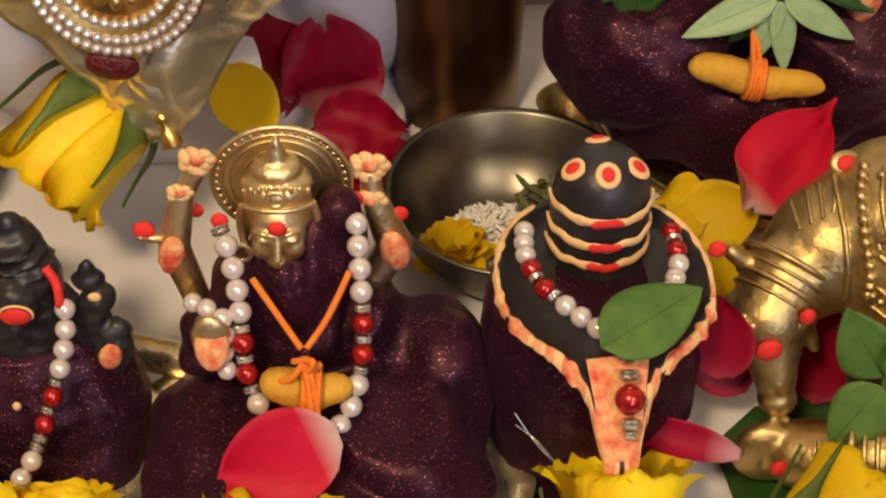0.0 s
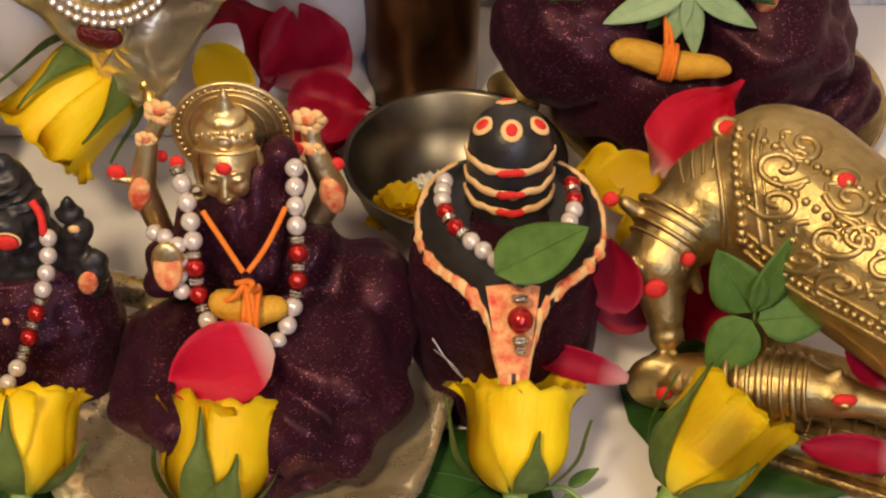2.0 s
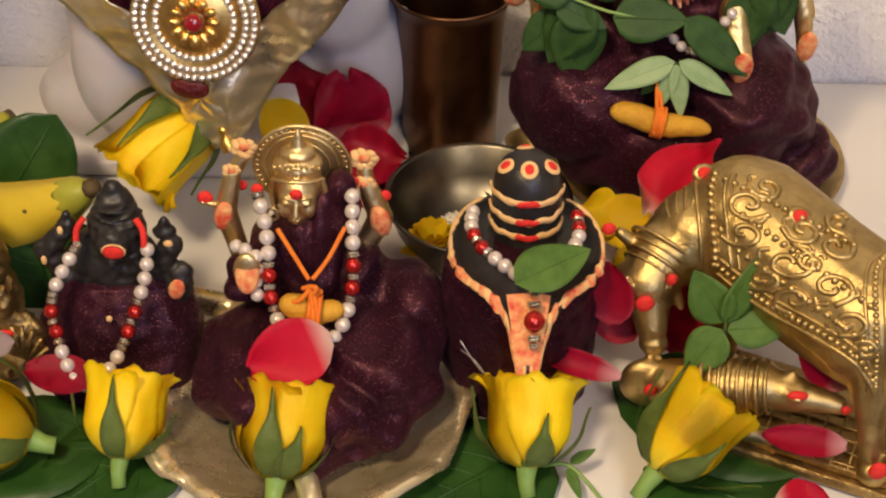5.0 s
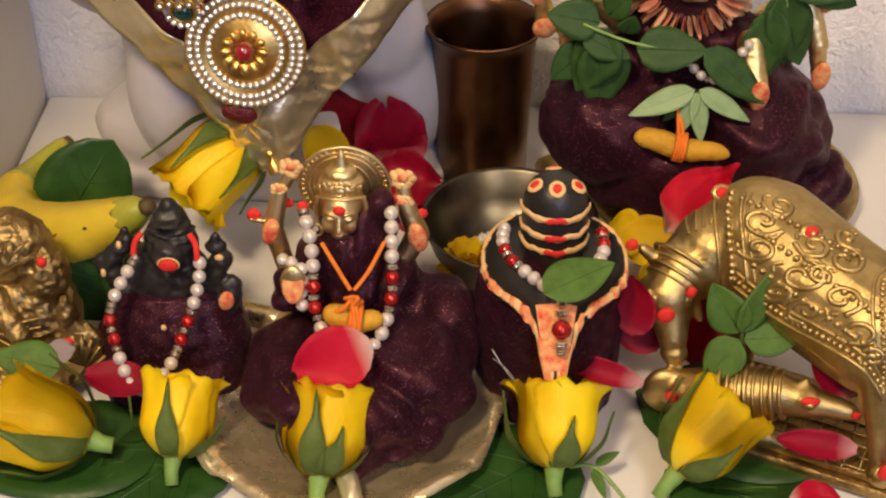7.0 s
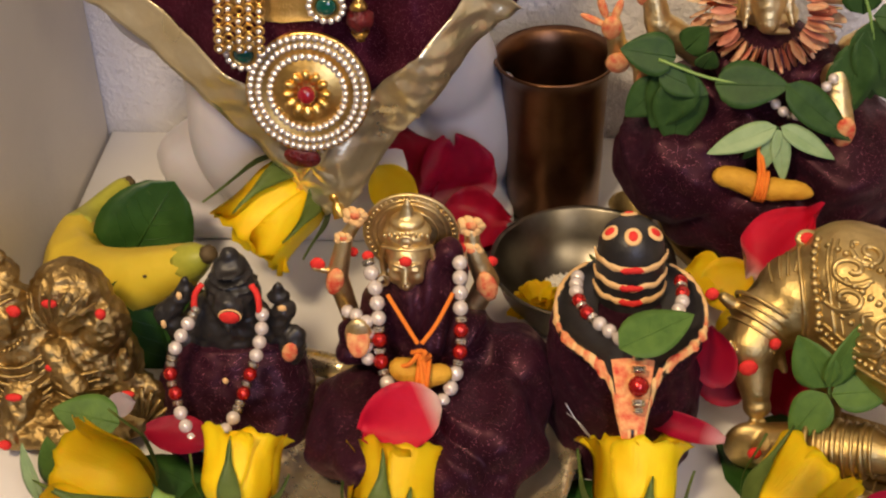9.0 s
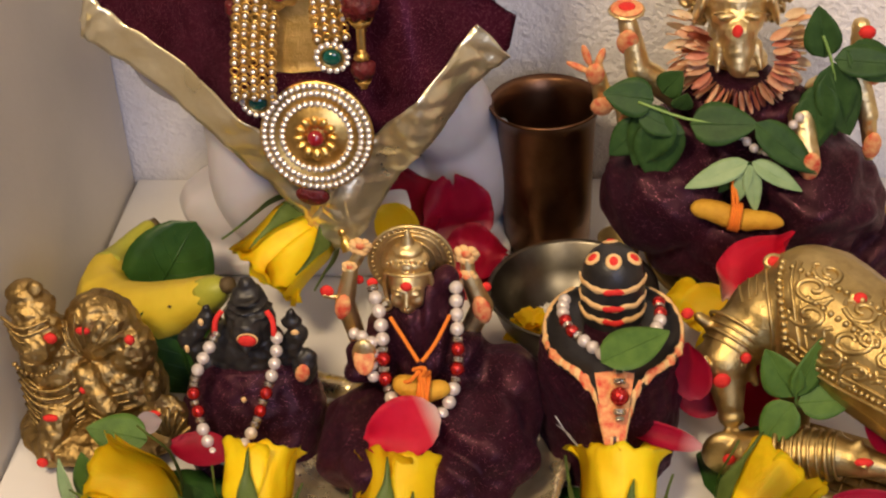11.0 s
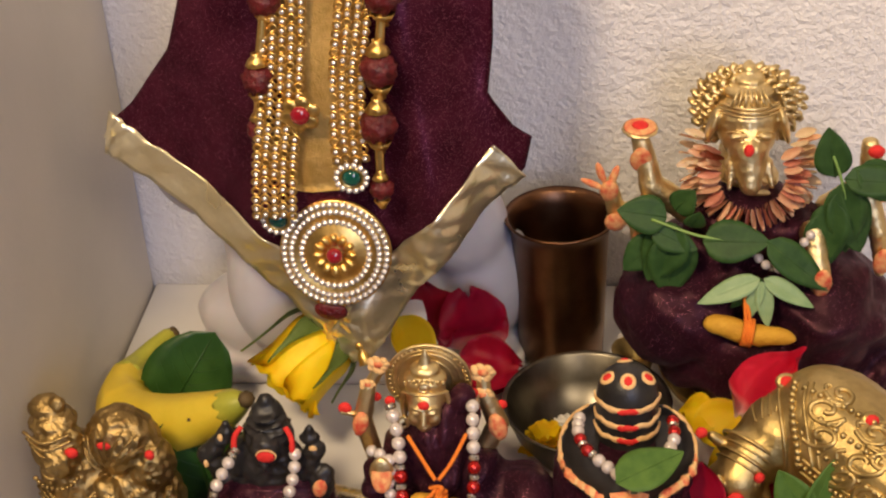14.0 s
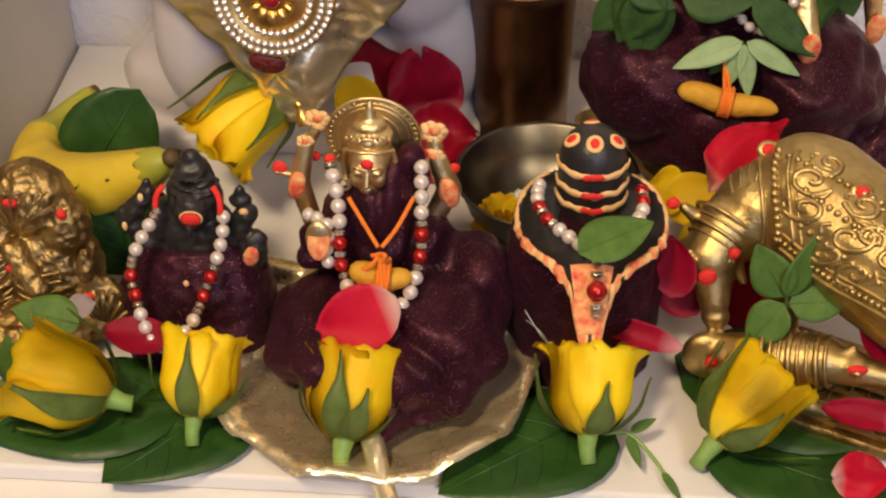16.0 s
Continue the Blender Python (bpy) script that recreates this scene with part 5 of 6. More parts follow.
garland("pearl and red bead garland on the black statue", [(-0.0835, 0.1370, 0.0740), (-0.0885, 0.131, 0.067), (-0.0930, 0.126, 0.0595), (-0.0950, 0.120, 0.0500), (-0.0920, 0.114, 0.0420), (-0.0890, 0.108, 0.035), (-0.0835, 0.103, 0.0265), (-0.0770, 0.104, 0.0260), (-0.0700, 0.108, 0.0320), (-0.0660, 0.114, 0.0375), (-0.0630, 0.120, 0.0445), (-0.0590, 0.127, 0.0545), (-0.0565, 0.132, 0.0635), (-0.0560, 0.137, 0.0710)], "sspppssrsrspppppppssrsrsppppssdd", 0.0031)

# brass pair on the far side
bm = bmesh.new()
ell(bm, (-0.1430, 0.150, 0.074), (0.0185, 0.016, 0.022), (0, -15, 0))
ell(bm, (-0.1300, 0.146, 0.062), (0.012, 0.012, 0.018))
ell(bm, (-0.1730, 0.144, 0.074), (0.0140, 0.013, 0.016))
ell(bm, (-0.1760, 0.149, 0.088), (0.0120, 0.011, 0.008))
ell(bm, (-0.1790, 0.151, 0.096), (0.0085, 0.008, 0.006))
ell(bm, (-0.1720, 0.149, 0.099), (0.0042, 0.004, 0.005))
ell(bm, (-0.1720, 0.136, 0.072), (0.010, 0.008, 0.010))
ell(bm, (-0.1680, 0.148, 0.045), (0.020, 0.018, 0.036))
ell(bm, (-0.1400, 0.148, 0.034), (0.024, 0.018, 0.034))
ell(bm, (-0.1500, 0.142, 0.012), (0.044, 0.030, 0.012))
limb(bm, (-0.150, 0.134, 0.056), (-0.140, 0.126, 0.040), 0.006, 0.005)
limb(bm, (-0.168, 0.132, 0.030), (-0.172, 0.122, 0.010), 0.009, 0.007)
ell(bm, (-0.1150, 0.136, 0.022), (0.013, 0.006, 0.019), (0, -15, 0))
tube(bm, [(-0.1185, 0.130, 0.044), (-0.118, 0.130, 0.054), (-0.118, 0.130, 0.060)], [0.0040, 0.0034, 0.0018], 10)
bm = roughen(fused(bm, 0.0008, 2), 0.0010, 240)
for i in range(6):
    tube(bm, spline([(-0.187 + 0.001 * i, 0.138, 0.090 - 0.0042 * i), (-0.176, 0.1325 - 0.0004 * i, 0.087 - 0.0045 * i), (-0.163, 0.137, 0.090 - 0.0045 * i)], 10), 0.0009, 6)
for i in range(5):
    tube(bm, spline([(-0.182, 0.136, 0.052 - 0.008 * i), (-0.170, 0.1300, 0.047 - 0.008 * i), (-0.155, 0.134, 0.051 - 0.008 * i)], 10), 0.0010, 6)
for k in range(7):
    a = radians(20 + 24 * k)
    tube(bm, spline([(-0.1430 + 0.0165 * math.cos(a), 0.1345 + 0.004 * abs(math.cos(a)), 0.0760 + 0.019 * math.sin(a)), (-0.1430 + 0.0120 * math.cos(a + 0.25), 0.1325, 0.0740 + 0.013 * math.sin(a + 0.25)), (-0.1430 + 0.0060 * math.cos(a + 0.6), 0.1325, 0.0700 + 0.007 * math.sin(a + 0.6))], 8), [0.0004, 0.0005, 0.0006, 0.0006, 0.0006, 0.0006, 0.0005, 0.0004], 6)
for k in range(7):
    z = 0.050 - 0.0055 * k
    tube(bm, spline([(-0.1860, 0.138, z + 0.003), (-0.1760, 0.1295, z - 0.001), (-0.1640, 0.1300, z - 0.002), (-0.1550, 0.135, z + 0.003)], 12), 0.0009, 6)
    tube(bm, spline([(-0.1520, 0.131, z - 0.002), (-0.1420, 0.1285, z - 0.005), (-0.1300, 0.1300, z - 0.003)], 10), 0.0008, 6)
for k in range(11):
    t = math.pi * (1.15 + 0.7 * k / 10)
    ell(bm, (-0.1730 + 0.0115 * math.cos(t), 0.1330 - 0.003 * math.sin(t + math.pi), 0.0690 + 0.0110 * math.sin(t)), (0.0014, 0.0013, 0.0014), (0, 0, 0), 0, 8, 6)
for i in range(8):
    a = radians(20 + 20 * i)
    tube(bm, [(-0.115, 0.1295, 0.012), (-0.115 + 0.013 * math.cos(a), 0.1305, 0.016 + 0.020 * math.sin(a))], [0.0008, 0.0012], 6)
marks(bm, [((-0.1470, 0.1335, 0.0850), (0.0036, 0.0012, 0.0026)), ((-0.1640, 0.1345, 0.079), 0.0034), ((-0.151, 0.128, 0.050), 0.0022), ((-0.168, 0.122, 0.036), (0.004, 0.002, 0.002)), ((-0.174, 0.114, 0.012), 0.003), ((-0.118, 0.126, 0.036), (0.0035, 0.0015, 0.002)), ((-0.126, 0.135, 0.078), (0.0025, 0.002, 0.003))], 1)
for v in bm.verts:
    v.co.z *= 0.90
solo("brass_statue", bm, [BRASSDARK, VERMILION], "pair of embraced cast brass figures with red marks", "statue")

# brass cow with its calf
bm = bmesh.new()
limb(bm, (0.196, 0.158, 0.072), (0.216, 0.135, 0.067), 0.0300, 0.0295)
limb(bm, (0.216, 0.135, 0.067), (0.238, 0.112, 0.063), 0.0295, 0.0290)
limb(bm, (0.238, 0.112, 0.063), (0.250, 0.102, 0.060), 0.0290, 0.0240)
limb(bm, (0.192, 0.161, 0.075), (0.173, 0.159, 0.068), 0.0270, 0.0205)
limb(bm, (0.173, 0.159, 0.068), (0.158, 0.151, 0.061), 0.0205, 0.0150)
limb(bm, (0.158, 0.151, 0.063), (0.1515, 0.142, 0.0555), 0.0145, 0.0122)
limb(bm, (0.1515, 0.142, 0.055), (0.1540, 0.1315, 0.039), 0.0115, 0.0068)
ell(bm, (0.1548, 0.1280, 0.0335), (0.0064, 0.006, 0.0050))
for side in (-1, 1):
    ell(bm, (0.1525 + side * 0.0062, 0.1330, 0.0490), (0.0026, 0.0024, 0.0020))
limb(bm, (0.142, 0.146, 0.057), (0.138, 0.139, 0.045), 0.0040, 0.0018)
limb(bm, (0.161, 0.141, 0.057), (0.166, 0.137, 0.046), 0.0040, 0.0018)
for side, x in ((-1, 0.1455), (1, 0.1585)):
    limb(bm, (x, 0.152, 0.068), (x + side * 0.006, 0.152, 0.073), 0.0036, 0.0026)
limb(bm, (0.236, 0.098, 0.064), (0.2370, 0.084, 0.036), 0.0150, 0.0062)
limb(bm, (0.2370, 0.084, 0.036), (0.2405, 0.079, 0.014), 0.0058, 0.0052)
ell(bm, (0.2410, 0.0775, 0.0125), (0.0075, 0.0080, 0.0060))
limb(bm, (0.256, 0.112, 0.058), (0.2560, 0.106, 0.014), 0.0130, 0.0060)
for x, y in ((0.186, 0.140), (0.200, 0.166)):
    limb(bm, (x, y, 0.056), (x, y - 0.002, 0.030), 0.0120, 0.0070)
    limb(bm, (x, y - 0.002, 0.030), (x + 0.001, y - 0.003, 0.014), 0.0065, 0.0060)
limb(bm, (0.256, 0.092, 0.070), (0.2505, 0.076, 0.045), 0.0032, 0.0026)
limb(bm, (0.2505, 0.076, 0.045), (0.2460, 0.072, 0.018), 0.0030, 0.0044)
limb(bm, (0.162, 0.117, 0.020), (0.182, 0.109, 0.027), 0.0110, 0.0120)
limb(bm, (0.182, 0.109, 0.028), (0.1965, 0.104, 0.0330), 0.0120, 0.0105)
limb(bm, (0.1965, 0.104, 0.0330), (0.2090, 0.099, 0.0335), 0.0098, 0.0078)
limb(bm, (0.2090, 0.099, 0.0335), (0.2270, 0.095, 0.0315), 0.0072, 0.0042)
limb(bm, (0.2050, 0.100, 0.0395), (0.2085, 0.102, 0.0425), 0.0026, 0.0016)
limb(bm, (0.2060, 0.094, 0.0375), (0.2095, 0.0905, 0.0375), 0.0024, 0.0014)
limb(bm, (0.176, 0.100, 0.017), (0.200, 0.092, 0.0150), 0.0050, 0.0038)
ell(bm, (0.153, 0.120, 0.018), (0.012, 0.006, 0.013), (0, -20, 0))
bm = fused(bm, 0.0011, 3)
tree = BVHTree.FromBMesh(bm)
gaze = Vector((-0.1, 0.78, -0.62)).normalized()


def on_cow(x, z, lift=0.0002):
    """The cow's skin along the direction in which it faces the room."""
    p, n, *_ = tree.ray_cast(Vector((x, 0.125, z)) - gaze * 0.3, gaze)
    return (p + n * lift) if p is not None else None


def relief(pts, r, beads=0):
    path = [q for q in (on_cow(p.x, p.z) for p in spline([(a, 0, b) for a, b in pts], 40)) if q is not None]
    run = [path[0]]
    for q in path[1:]:
        if (q - run[-1]).length < 0.012:
            run.append(q)
    if len(run) > 3:
        if beads:
            for q in even(run, beads):
                ell(bm, q, (r, r, r), (0, 0, 0), 0, 8, 6)
        else:
            tube(bm, run, r, 6)


for dx, r, beads in ((-0.0045, 0.0009, 0), (0.0, 0.0017, 0.0034), (0.0045, 0.0009, 0), (0.0070, 0.0006, 0)):
    relief([(0.1817 + dx, 0.1262), (0.1784 + dx, 0.1157), (0.1775 + dx, 0.0981), (0.1786 + dx, 0.0759)], r * 1.15, beads)
for k in range(4):
    relief([(0.1765 - 0.0035 * k, 0.1240 - 0.002 * k), (0.1735 - 0.0035 * k, 0.116 - 0.002 * k), (0.1715 - 0.003 * k, 0.109 - 0.002 * k)], 0.0008)
for dz, r, beads in ((0.0, 0.0012, 0), (0.0036, 0.0015, 0.0030), (0.0075, 0.0009, 0)):
    relief([(0.1792, 0.0749 + dz), (0.1931, 0.0575 + dz), (0.2099, 0.0429 + dz), (0.2227, 0.0300 + dz), (0.2300, 0.0155 + dz)], r, beads)
for dx, r, beads in ((-0.0050, 0.0009, 0), (-0.0015, 0.0013, 0.0026), (0.0020, 0.0009, 0), (0.0055, 0.0013, 0.0026), (0.0085, 0.0009, 0)):
    relief([(0.2479 + dx, 0.0879), (0.2361 + dx, 0.0828), (0.2304 + dx, 0.0693), (0.2290 + dx, 0.0479), (0.2309 + dx, 0.0178)], r, beads)
for k in range(5):
    relief([(0.2400 + 0.001 * k, 0.0700 - 0.0085 * k), (0.2455, 0.0660 - 0.0085 * k), (0.2500, 0.0665 - 0.0085 * k)], 0.0013)
curl_rng = random.Random(5)
for cx, cz, size, turn in ((0.1908, 0.1103, 0.0066, 1), (0.1989, 0.1191, 0.0052, -1), (0.1873, 0.0954, 0.0056, -1), (0.2012, 0.0807, 0.0074, 1), (0.2084, 0.0971, 0.0056, -1), (0.2191, 0.0894, 0.0060, 1), (0.2143, 0.0687, 0.0062, -1), (0.2023, 0.0620, 0.0052, 1), (0.2185, 0.0519, 0.0052, -1), (0.2234, 0.1015, 0.0048, 1), (0.1928, 0.0722, 0.0046, -1), (0.2238, 0.0389, 0.0036, 1), (0.2092, 0.0810, 0.0040, -1)):
    a0 = curl_rng.uniform(0, 6.28)
    relief([(cx + size * (0.16 + 0.15 * i) * math.cos(a0 + turn * i * 1.0), cz + size * (0.16 + 0.15 * i) * math.sin(a0 + turn * i * 1.0)) for i in range(9)], 0.00135)
    for side in (-1, 1):
        b = a0 + turn * 8.0 + side * 0.9
        relief([(cx + size * 1.2 * math.cos(b), cz + size * 1.2 * math.sin(b)), (cx + size * 1.45 * math.cos(b + 0.3), cz + size * 1.45 * math.sin(b + 0.3)), (cx + size * 1.3 * math.cos(b + 0.65), cz + size * 1.3 * math.sin(b + 0.65))], 0.0011)
for k in range(16):
    t = k / 15
    for fx, fz in ((0.1845 + 0.0415 * t, 0.1230 - 0.0330 * t), (0.1855 + 0.040 * t, 0.0860 - 0.046 * t), (0.1880 + 0.038 * t, 0.1045 - 0.044 * t)):
        q = on_cow(fx, fz)
        if q is not None:
            ell(bm, q, (0.0017, 0.0015, 0.0017), (0, 0, 0), 0, 8, 6)
for k in range(4):
    c = Vector((0.158, 0.152, 0.066)).lerp(Vector((0.1530, 0.145, 0.0590)), k / 3)
    d = Vector((-0.55, -0.65, -0.6)).normalized()
    e = d.orthogonal().normalized()
    g = d.cross(e)
    rad = 0.0146 - 0.0006 * k
    tube(bm, [c + rad * (math.cos(t) * e + math.sin(t) * g) for t in [i * math.tau / 32 for i in range(32)]], 0.0006 if k % 2 else 0.0010, 6, closed=True)
for k in range(9):
    t = k / 8 * math.pi
    ell(bm, (0.1515 + 0.0095 * math.cos(t), 0.1355 - 0.002 * math.sin(t), 0.0610 - 0.0035 * math.sin(t)), (0.0016, 0.0014, 0.0024), (0, 0, 0), 0, 8, 6)
for k in range(8):
    c = Vector((0.176, 0.111, 0.0268)).lerp(Vector((0.200, 0.1028, 0.0332)), k / 7)
    d = Vector((0.024, -0.008, 0.006)).normalized()
    e = d.orthogonal().normalized()
    g = d.cross(e)
    rad = 0.0126 - 0.0003 * k
    tube(bm, [c + rad * (math.cos(t) * e + math.sin(t) * g) for t in [i * math.tau / 28 for i in range(28)]], 0.0009 if k % 3 else 0.0014, 6, closed=True)
marks(bm, [((0.1495, 0.1295, 0.0535), (0.0042, 0.0016, 0.0042)), ((0.134, 0.148, 0.078), 0.003), ((0.1525, 0.1070, 0.026), 0.003), ((0.2090, 0.0925, 0.0385), (0.0045, 0.002, 0.0022)), ((0.2290, 0.0905, 0.0330), 0.0022), ((0.2400, 0.0700, 0.0200), (0.0040, 0.002, 0.0045)), ((0.1600, 0.1330, 0.0640), (0.0026, 0.0016, 0.0030))], 1)
for x, z in ((0.2088, 0.1046), (0.1793, 0.1271), (0.2436, 0.0810)):
    q = on_cow(x, z, 0.0)
    if q is not None:
        ell(bm, q, (0.0052, 0.0042, 0.0014), (45, 0, 0), 0, 12, 8)
        ell(bm, q + Vector((0, -0.0008, 0.0008)), (0.0032, 0.0026, 0.0010), (45, 0, 0), 1, 10, 6)
solo("brass_statue", bm, [BRASS, VERMILION], "engraved brass cow bending over its resting calf", "statue")

base = thing("brass_plinth", "engraved brass plinth under the cow", "plinth", (0.235, 0.105, 0.003))
bm = bmesh.new()
board(bm, (-0.062, -0.030, 0.003), (0.062, 0.030, 0.008), 0.0012)
board(bm, (-0.056, -0.026, 0.008), (0.056, 0.026, 0.0115), 0.001)
turn = Matrix.Translation((0.238, 0.103, 0)) @ Matrix.Rotation(radians(-24), 4, "Z")
bm.transform(turn)
part("slab", bm, BRASSDARK, base, "", False)
for k in range(16):
    bm = bmesh.new()
    tube(bm, [(-0.054 + 0.0072 * k, -0.0255, 0.0118), (-0.054 + 0.0072 * k, 0.020, 0.0118)], 0.0006, 5)
    bm.transform(turn)
    part("rib", bm, BRASSDARK, base)
for k in range(5):
    bm = bmesh.new()
    tube(bm, [(-0.055, -0.0235 + 0.007 * k, 0.0119), (0.055, -0.0235 + 0.007 * k, 0.0119)], 0.0007, 5)
    bm.transform(turn)
    part("rib", bm, BRASSDARK, base)

# seated brass figure
bm = bmesh.new()
ell(bm, (0.1740, 0.304, 0.168), (0.0205, 0.018, 0.024))
ell(bm, (0.1745, 0.297, 0.160), (0.0175, 0.014, 0.015))
limb(bm, (0.1745, 0.291, 0.154), (0.1755, 0.281, 0.136), 0.0130, 0.0070)
limb(bm, (0.1640, 0.287, 0.146), (0.1630, 0.281, 0.133), 0.0040, 0.0015)
limb(bm, (0.1860, 0.287, 0.146), (0.1890, 0.281, 0.134), 0.0040, 0.0015)
ell(bm, (0.1745, 0.308, 0.190), (0.0165, 0.014, 0.008))
ell(bm, (0.1745, 0.309, 0.198), (0.0105, 0.010, 0.006))
ell(bm, (0.1745, 0.310, 0.204), (0.0055, 0.0055, 0.006))
for side in (-1, 1):
    ell(bm, (0.1745 + side * 0.0220, 0.300, 0.166), (0.0028, 0.007, 0.015), (0, -side * 14, 0))
    ell(bm, (0.1745 + side * 0.0085, 0.2835, 0.1665), (0.0050, 0.0022, 0.0026), (0, side * 10, 0))
limb(bm, (0.170, 0.304, 0.145), (0.170, 0.304, 0.105), 0.012, 0.020)
limb(bm, (0.140, 0.295, 0.110), (0.118, 0.292, 0.128), 0.008, 0.007)
limb(bm, (0.118, 0.292, 0.128), (0.112, 0.298, 0.156), 0.0068, 0.0052)
ell(bm, (0.1115, 0.299, 0.163), (0.0100, 0.009, 0.0022), (15, 0, 0))
limb(bm, (0.118, 0.290, 0.118), (0.100, 0.287, 0.112), 0.006, 0.006)
limb(bm, (0.100, 0.287, 0.112), (0.096, 0.288, 0.132), 0.0052, 0.004)
limb(bm, (0.110, 0.285, 0.115), (0.112, 0.284, 0.094), 0.005, 0.004)
limb(bm, (0.212, 0.296, 0.112), (0.232, 0.294, 0.128), 0.008, 0.0075)
limb(bm, (0.232, 0.294, 0.128), (0.230, 0.298, 0.152), 0.007, 0.0048)
limb(bm, (0.230, 0.292, 0.122), (0.236, 0.284, 0.104), 0.0065, 0.0055)
limb(bm, (0.236, 0.284, 0.104), (0.2385, 0.280, 0.082), 0.0050, 0.0028)
limb(bm, (0.200, 0.270, 0.112), (0.204, 0.256, 0.090), 0.0070, 0.0060)
bm = roughen(fused(bm, 0.0010, 2), 0.0003, 240)
ell(bm, (0.1750, 0.316, 0.174), (0.0330, 0.004, 0.0310), (0, 0, 0), 0, 32, 8)
for k in range(38):
    ring, a = (1.0, radians(-50 + 280 * k / 20)) if k < 21 else (0.78, radians(-40 + 260 * (k - 21) / 16))
    c = Vector((0.1750 + 0.0315 * ring * math.cos(a), 0.312 - 0.004 * (k > 20), 0.174 + 0.0300 * ring * math.sin(a)))
    tube(bm, [c + 0.0042 * (1 - 0.12 * i) * Vector((math.cos(a + i * 1.1), 0, math.sin(a + i * 1.1))) + Vector((0, -0.0008 * i, 0)) for i in range(6)], [0.0024, 0.0024, 0.0022, 0.0020, 0.0016, 0.0011], 7)
    if k < 21 and k % 2 == 0:
        tube(bm, [c, c + 0.0055 * Vector((math.cos(a), 0.1, math.sin(a)))], [0.0022, 0.0012], 6)
for z, w in ((0.183, 0.0190), (0.1795, 0.0198), (0.186, 0.018)):
    tube(bm, spline([(0.1745 - w, 0.300, z - 0.003), (0.1745 - w * 0.5, 0.2895, z), (0.1745, 0.2865, z + 0.001), (0.1745 + w * 0.5, 0.2895, z), (0.1745 + w, 0.300, z - 0.003)], 16), 0.0011, 6)
for side in (-1, 1):
    tube(bm, spline([(0.1745 + side * 0.0145, 0.2885, 0.166), (0.1745 + side * 0.009, 0.2840, 0.1695), (0.1745 + side * 0.003, 0.2830, 0.167)], 8), 0.0008, 5)
for k in range(7):
    x = 0.1745 + (k - 3) * 0.004
    tube(bm, [(x, 0.290, 0.186), (x * 0.6 + 0.1745 * 0.4, 0.296, 0.197)], [0.0010, 0.0008], 5)
for k in range(5):
    tube(bm, [(0.1750 + (0.0088 - 0.0010 * k) * math.cos(t), 0.2845 - 0.0022 * k + 0.009 * (1 + math.sin(t)) * 0.2, 0.1500 - 0.0032 * k + 0.0012 * math.sin(t)) for t in [-math.pi + i * math.pi / 10 for i in range(11)]], 0.0005, 5)
marks(bm, [((0.1735, 0.2800, 0.1590), (0.0034, 0.0020, 0.0046)), ((0.2325, 0.293, 0.150), 0.0045)], 1)
for c, r in (((0.1115, 0.298, 0.1650), (0.0088, 0.0075, 0.0012)), ((0.1120, 0.2915, 0.146), (0.0058, 0.0022, 0.0100)), ((0.0955, 0.2835, 0.130), (0.0050, 0.003, 0.0080)), ((0.0990, 0.2810, 0.112), (0.0060, 0.003, 0.0062)), ((0.1120, 0.2800, 0.102), (0.0042, 0.0025, 0.0085)), ((0.2385, 0.2770, 0.090), (0.0048, 0.0030, 0.0095)), ((0.2040, 0.2515, 0.0930), (0.0050, 0.0030, 0.0100)), ((0.2380, 0.287, 0.128), (0.0045, 0.003, 0.0090))):
    ell(bm, c, r, (15, 0, 0), 2, 12, 8)
ell(bm, (0.1115, 0.298, 0.1662), (0.0045, 0.0038, 0.0010), (15, 0, 0), 1, 10, 6)
for dx, dz, tilt in ((-0.008, 0.004, 60), (-0.004, 0.012, 15), (0.003, 0.010, -15)):
    ell(bm, (0.0950 + dx, 0.284, 0.130 + dz), (0.0022, 0.002, 0.0075), (0, -tilt, 0), 2, 8, 6)
for v in bm.verts:
    if v.co.z > 0.130:
        v.co.z = 0.130 + (v.co.z - 0.130) * 0.85 - 0.18 * max(0, v.co.z - 0.168)
        if 0.135 < v.co.x < 0.215:
            v.co.x = 0.1670 + (v.co.x - 0.1745) * 0.84
    v.co.x -= 0.003
solo("brass_statue", bm, [PALEBRASS, VERMILION, MIXEDPASTE], "seated brass statue with a crown of curls and a long snout", "statue")

# shaving garland on the seated figure
gar = thing("shaving_garland", "thick garland of peach-coloured shavings round the neck", "garland", (0.176, 0.285, 0.125))
chip = []
for mt in (SEEDPEACH, SEEDRED, SEEDCREAM):
    bm = bmesh.new()
    sheet_petal(bm, 0.0120, 0.0072, cup=0.2, n=6, thick=0.0013, seed=3)
    me = bpy.data.meshes.new("shaving")
    bm.to_mesh(me)
    bm.free()
    me.materials.append(mt)
    me.polygons.foreach_set("use_smooth", [True] * len(me.polygons))
    chip.append(me)
rng = random.Random(9)
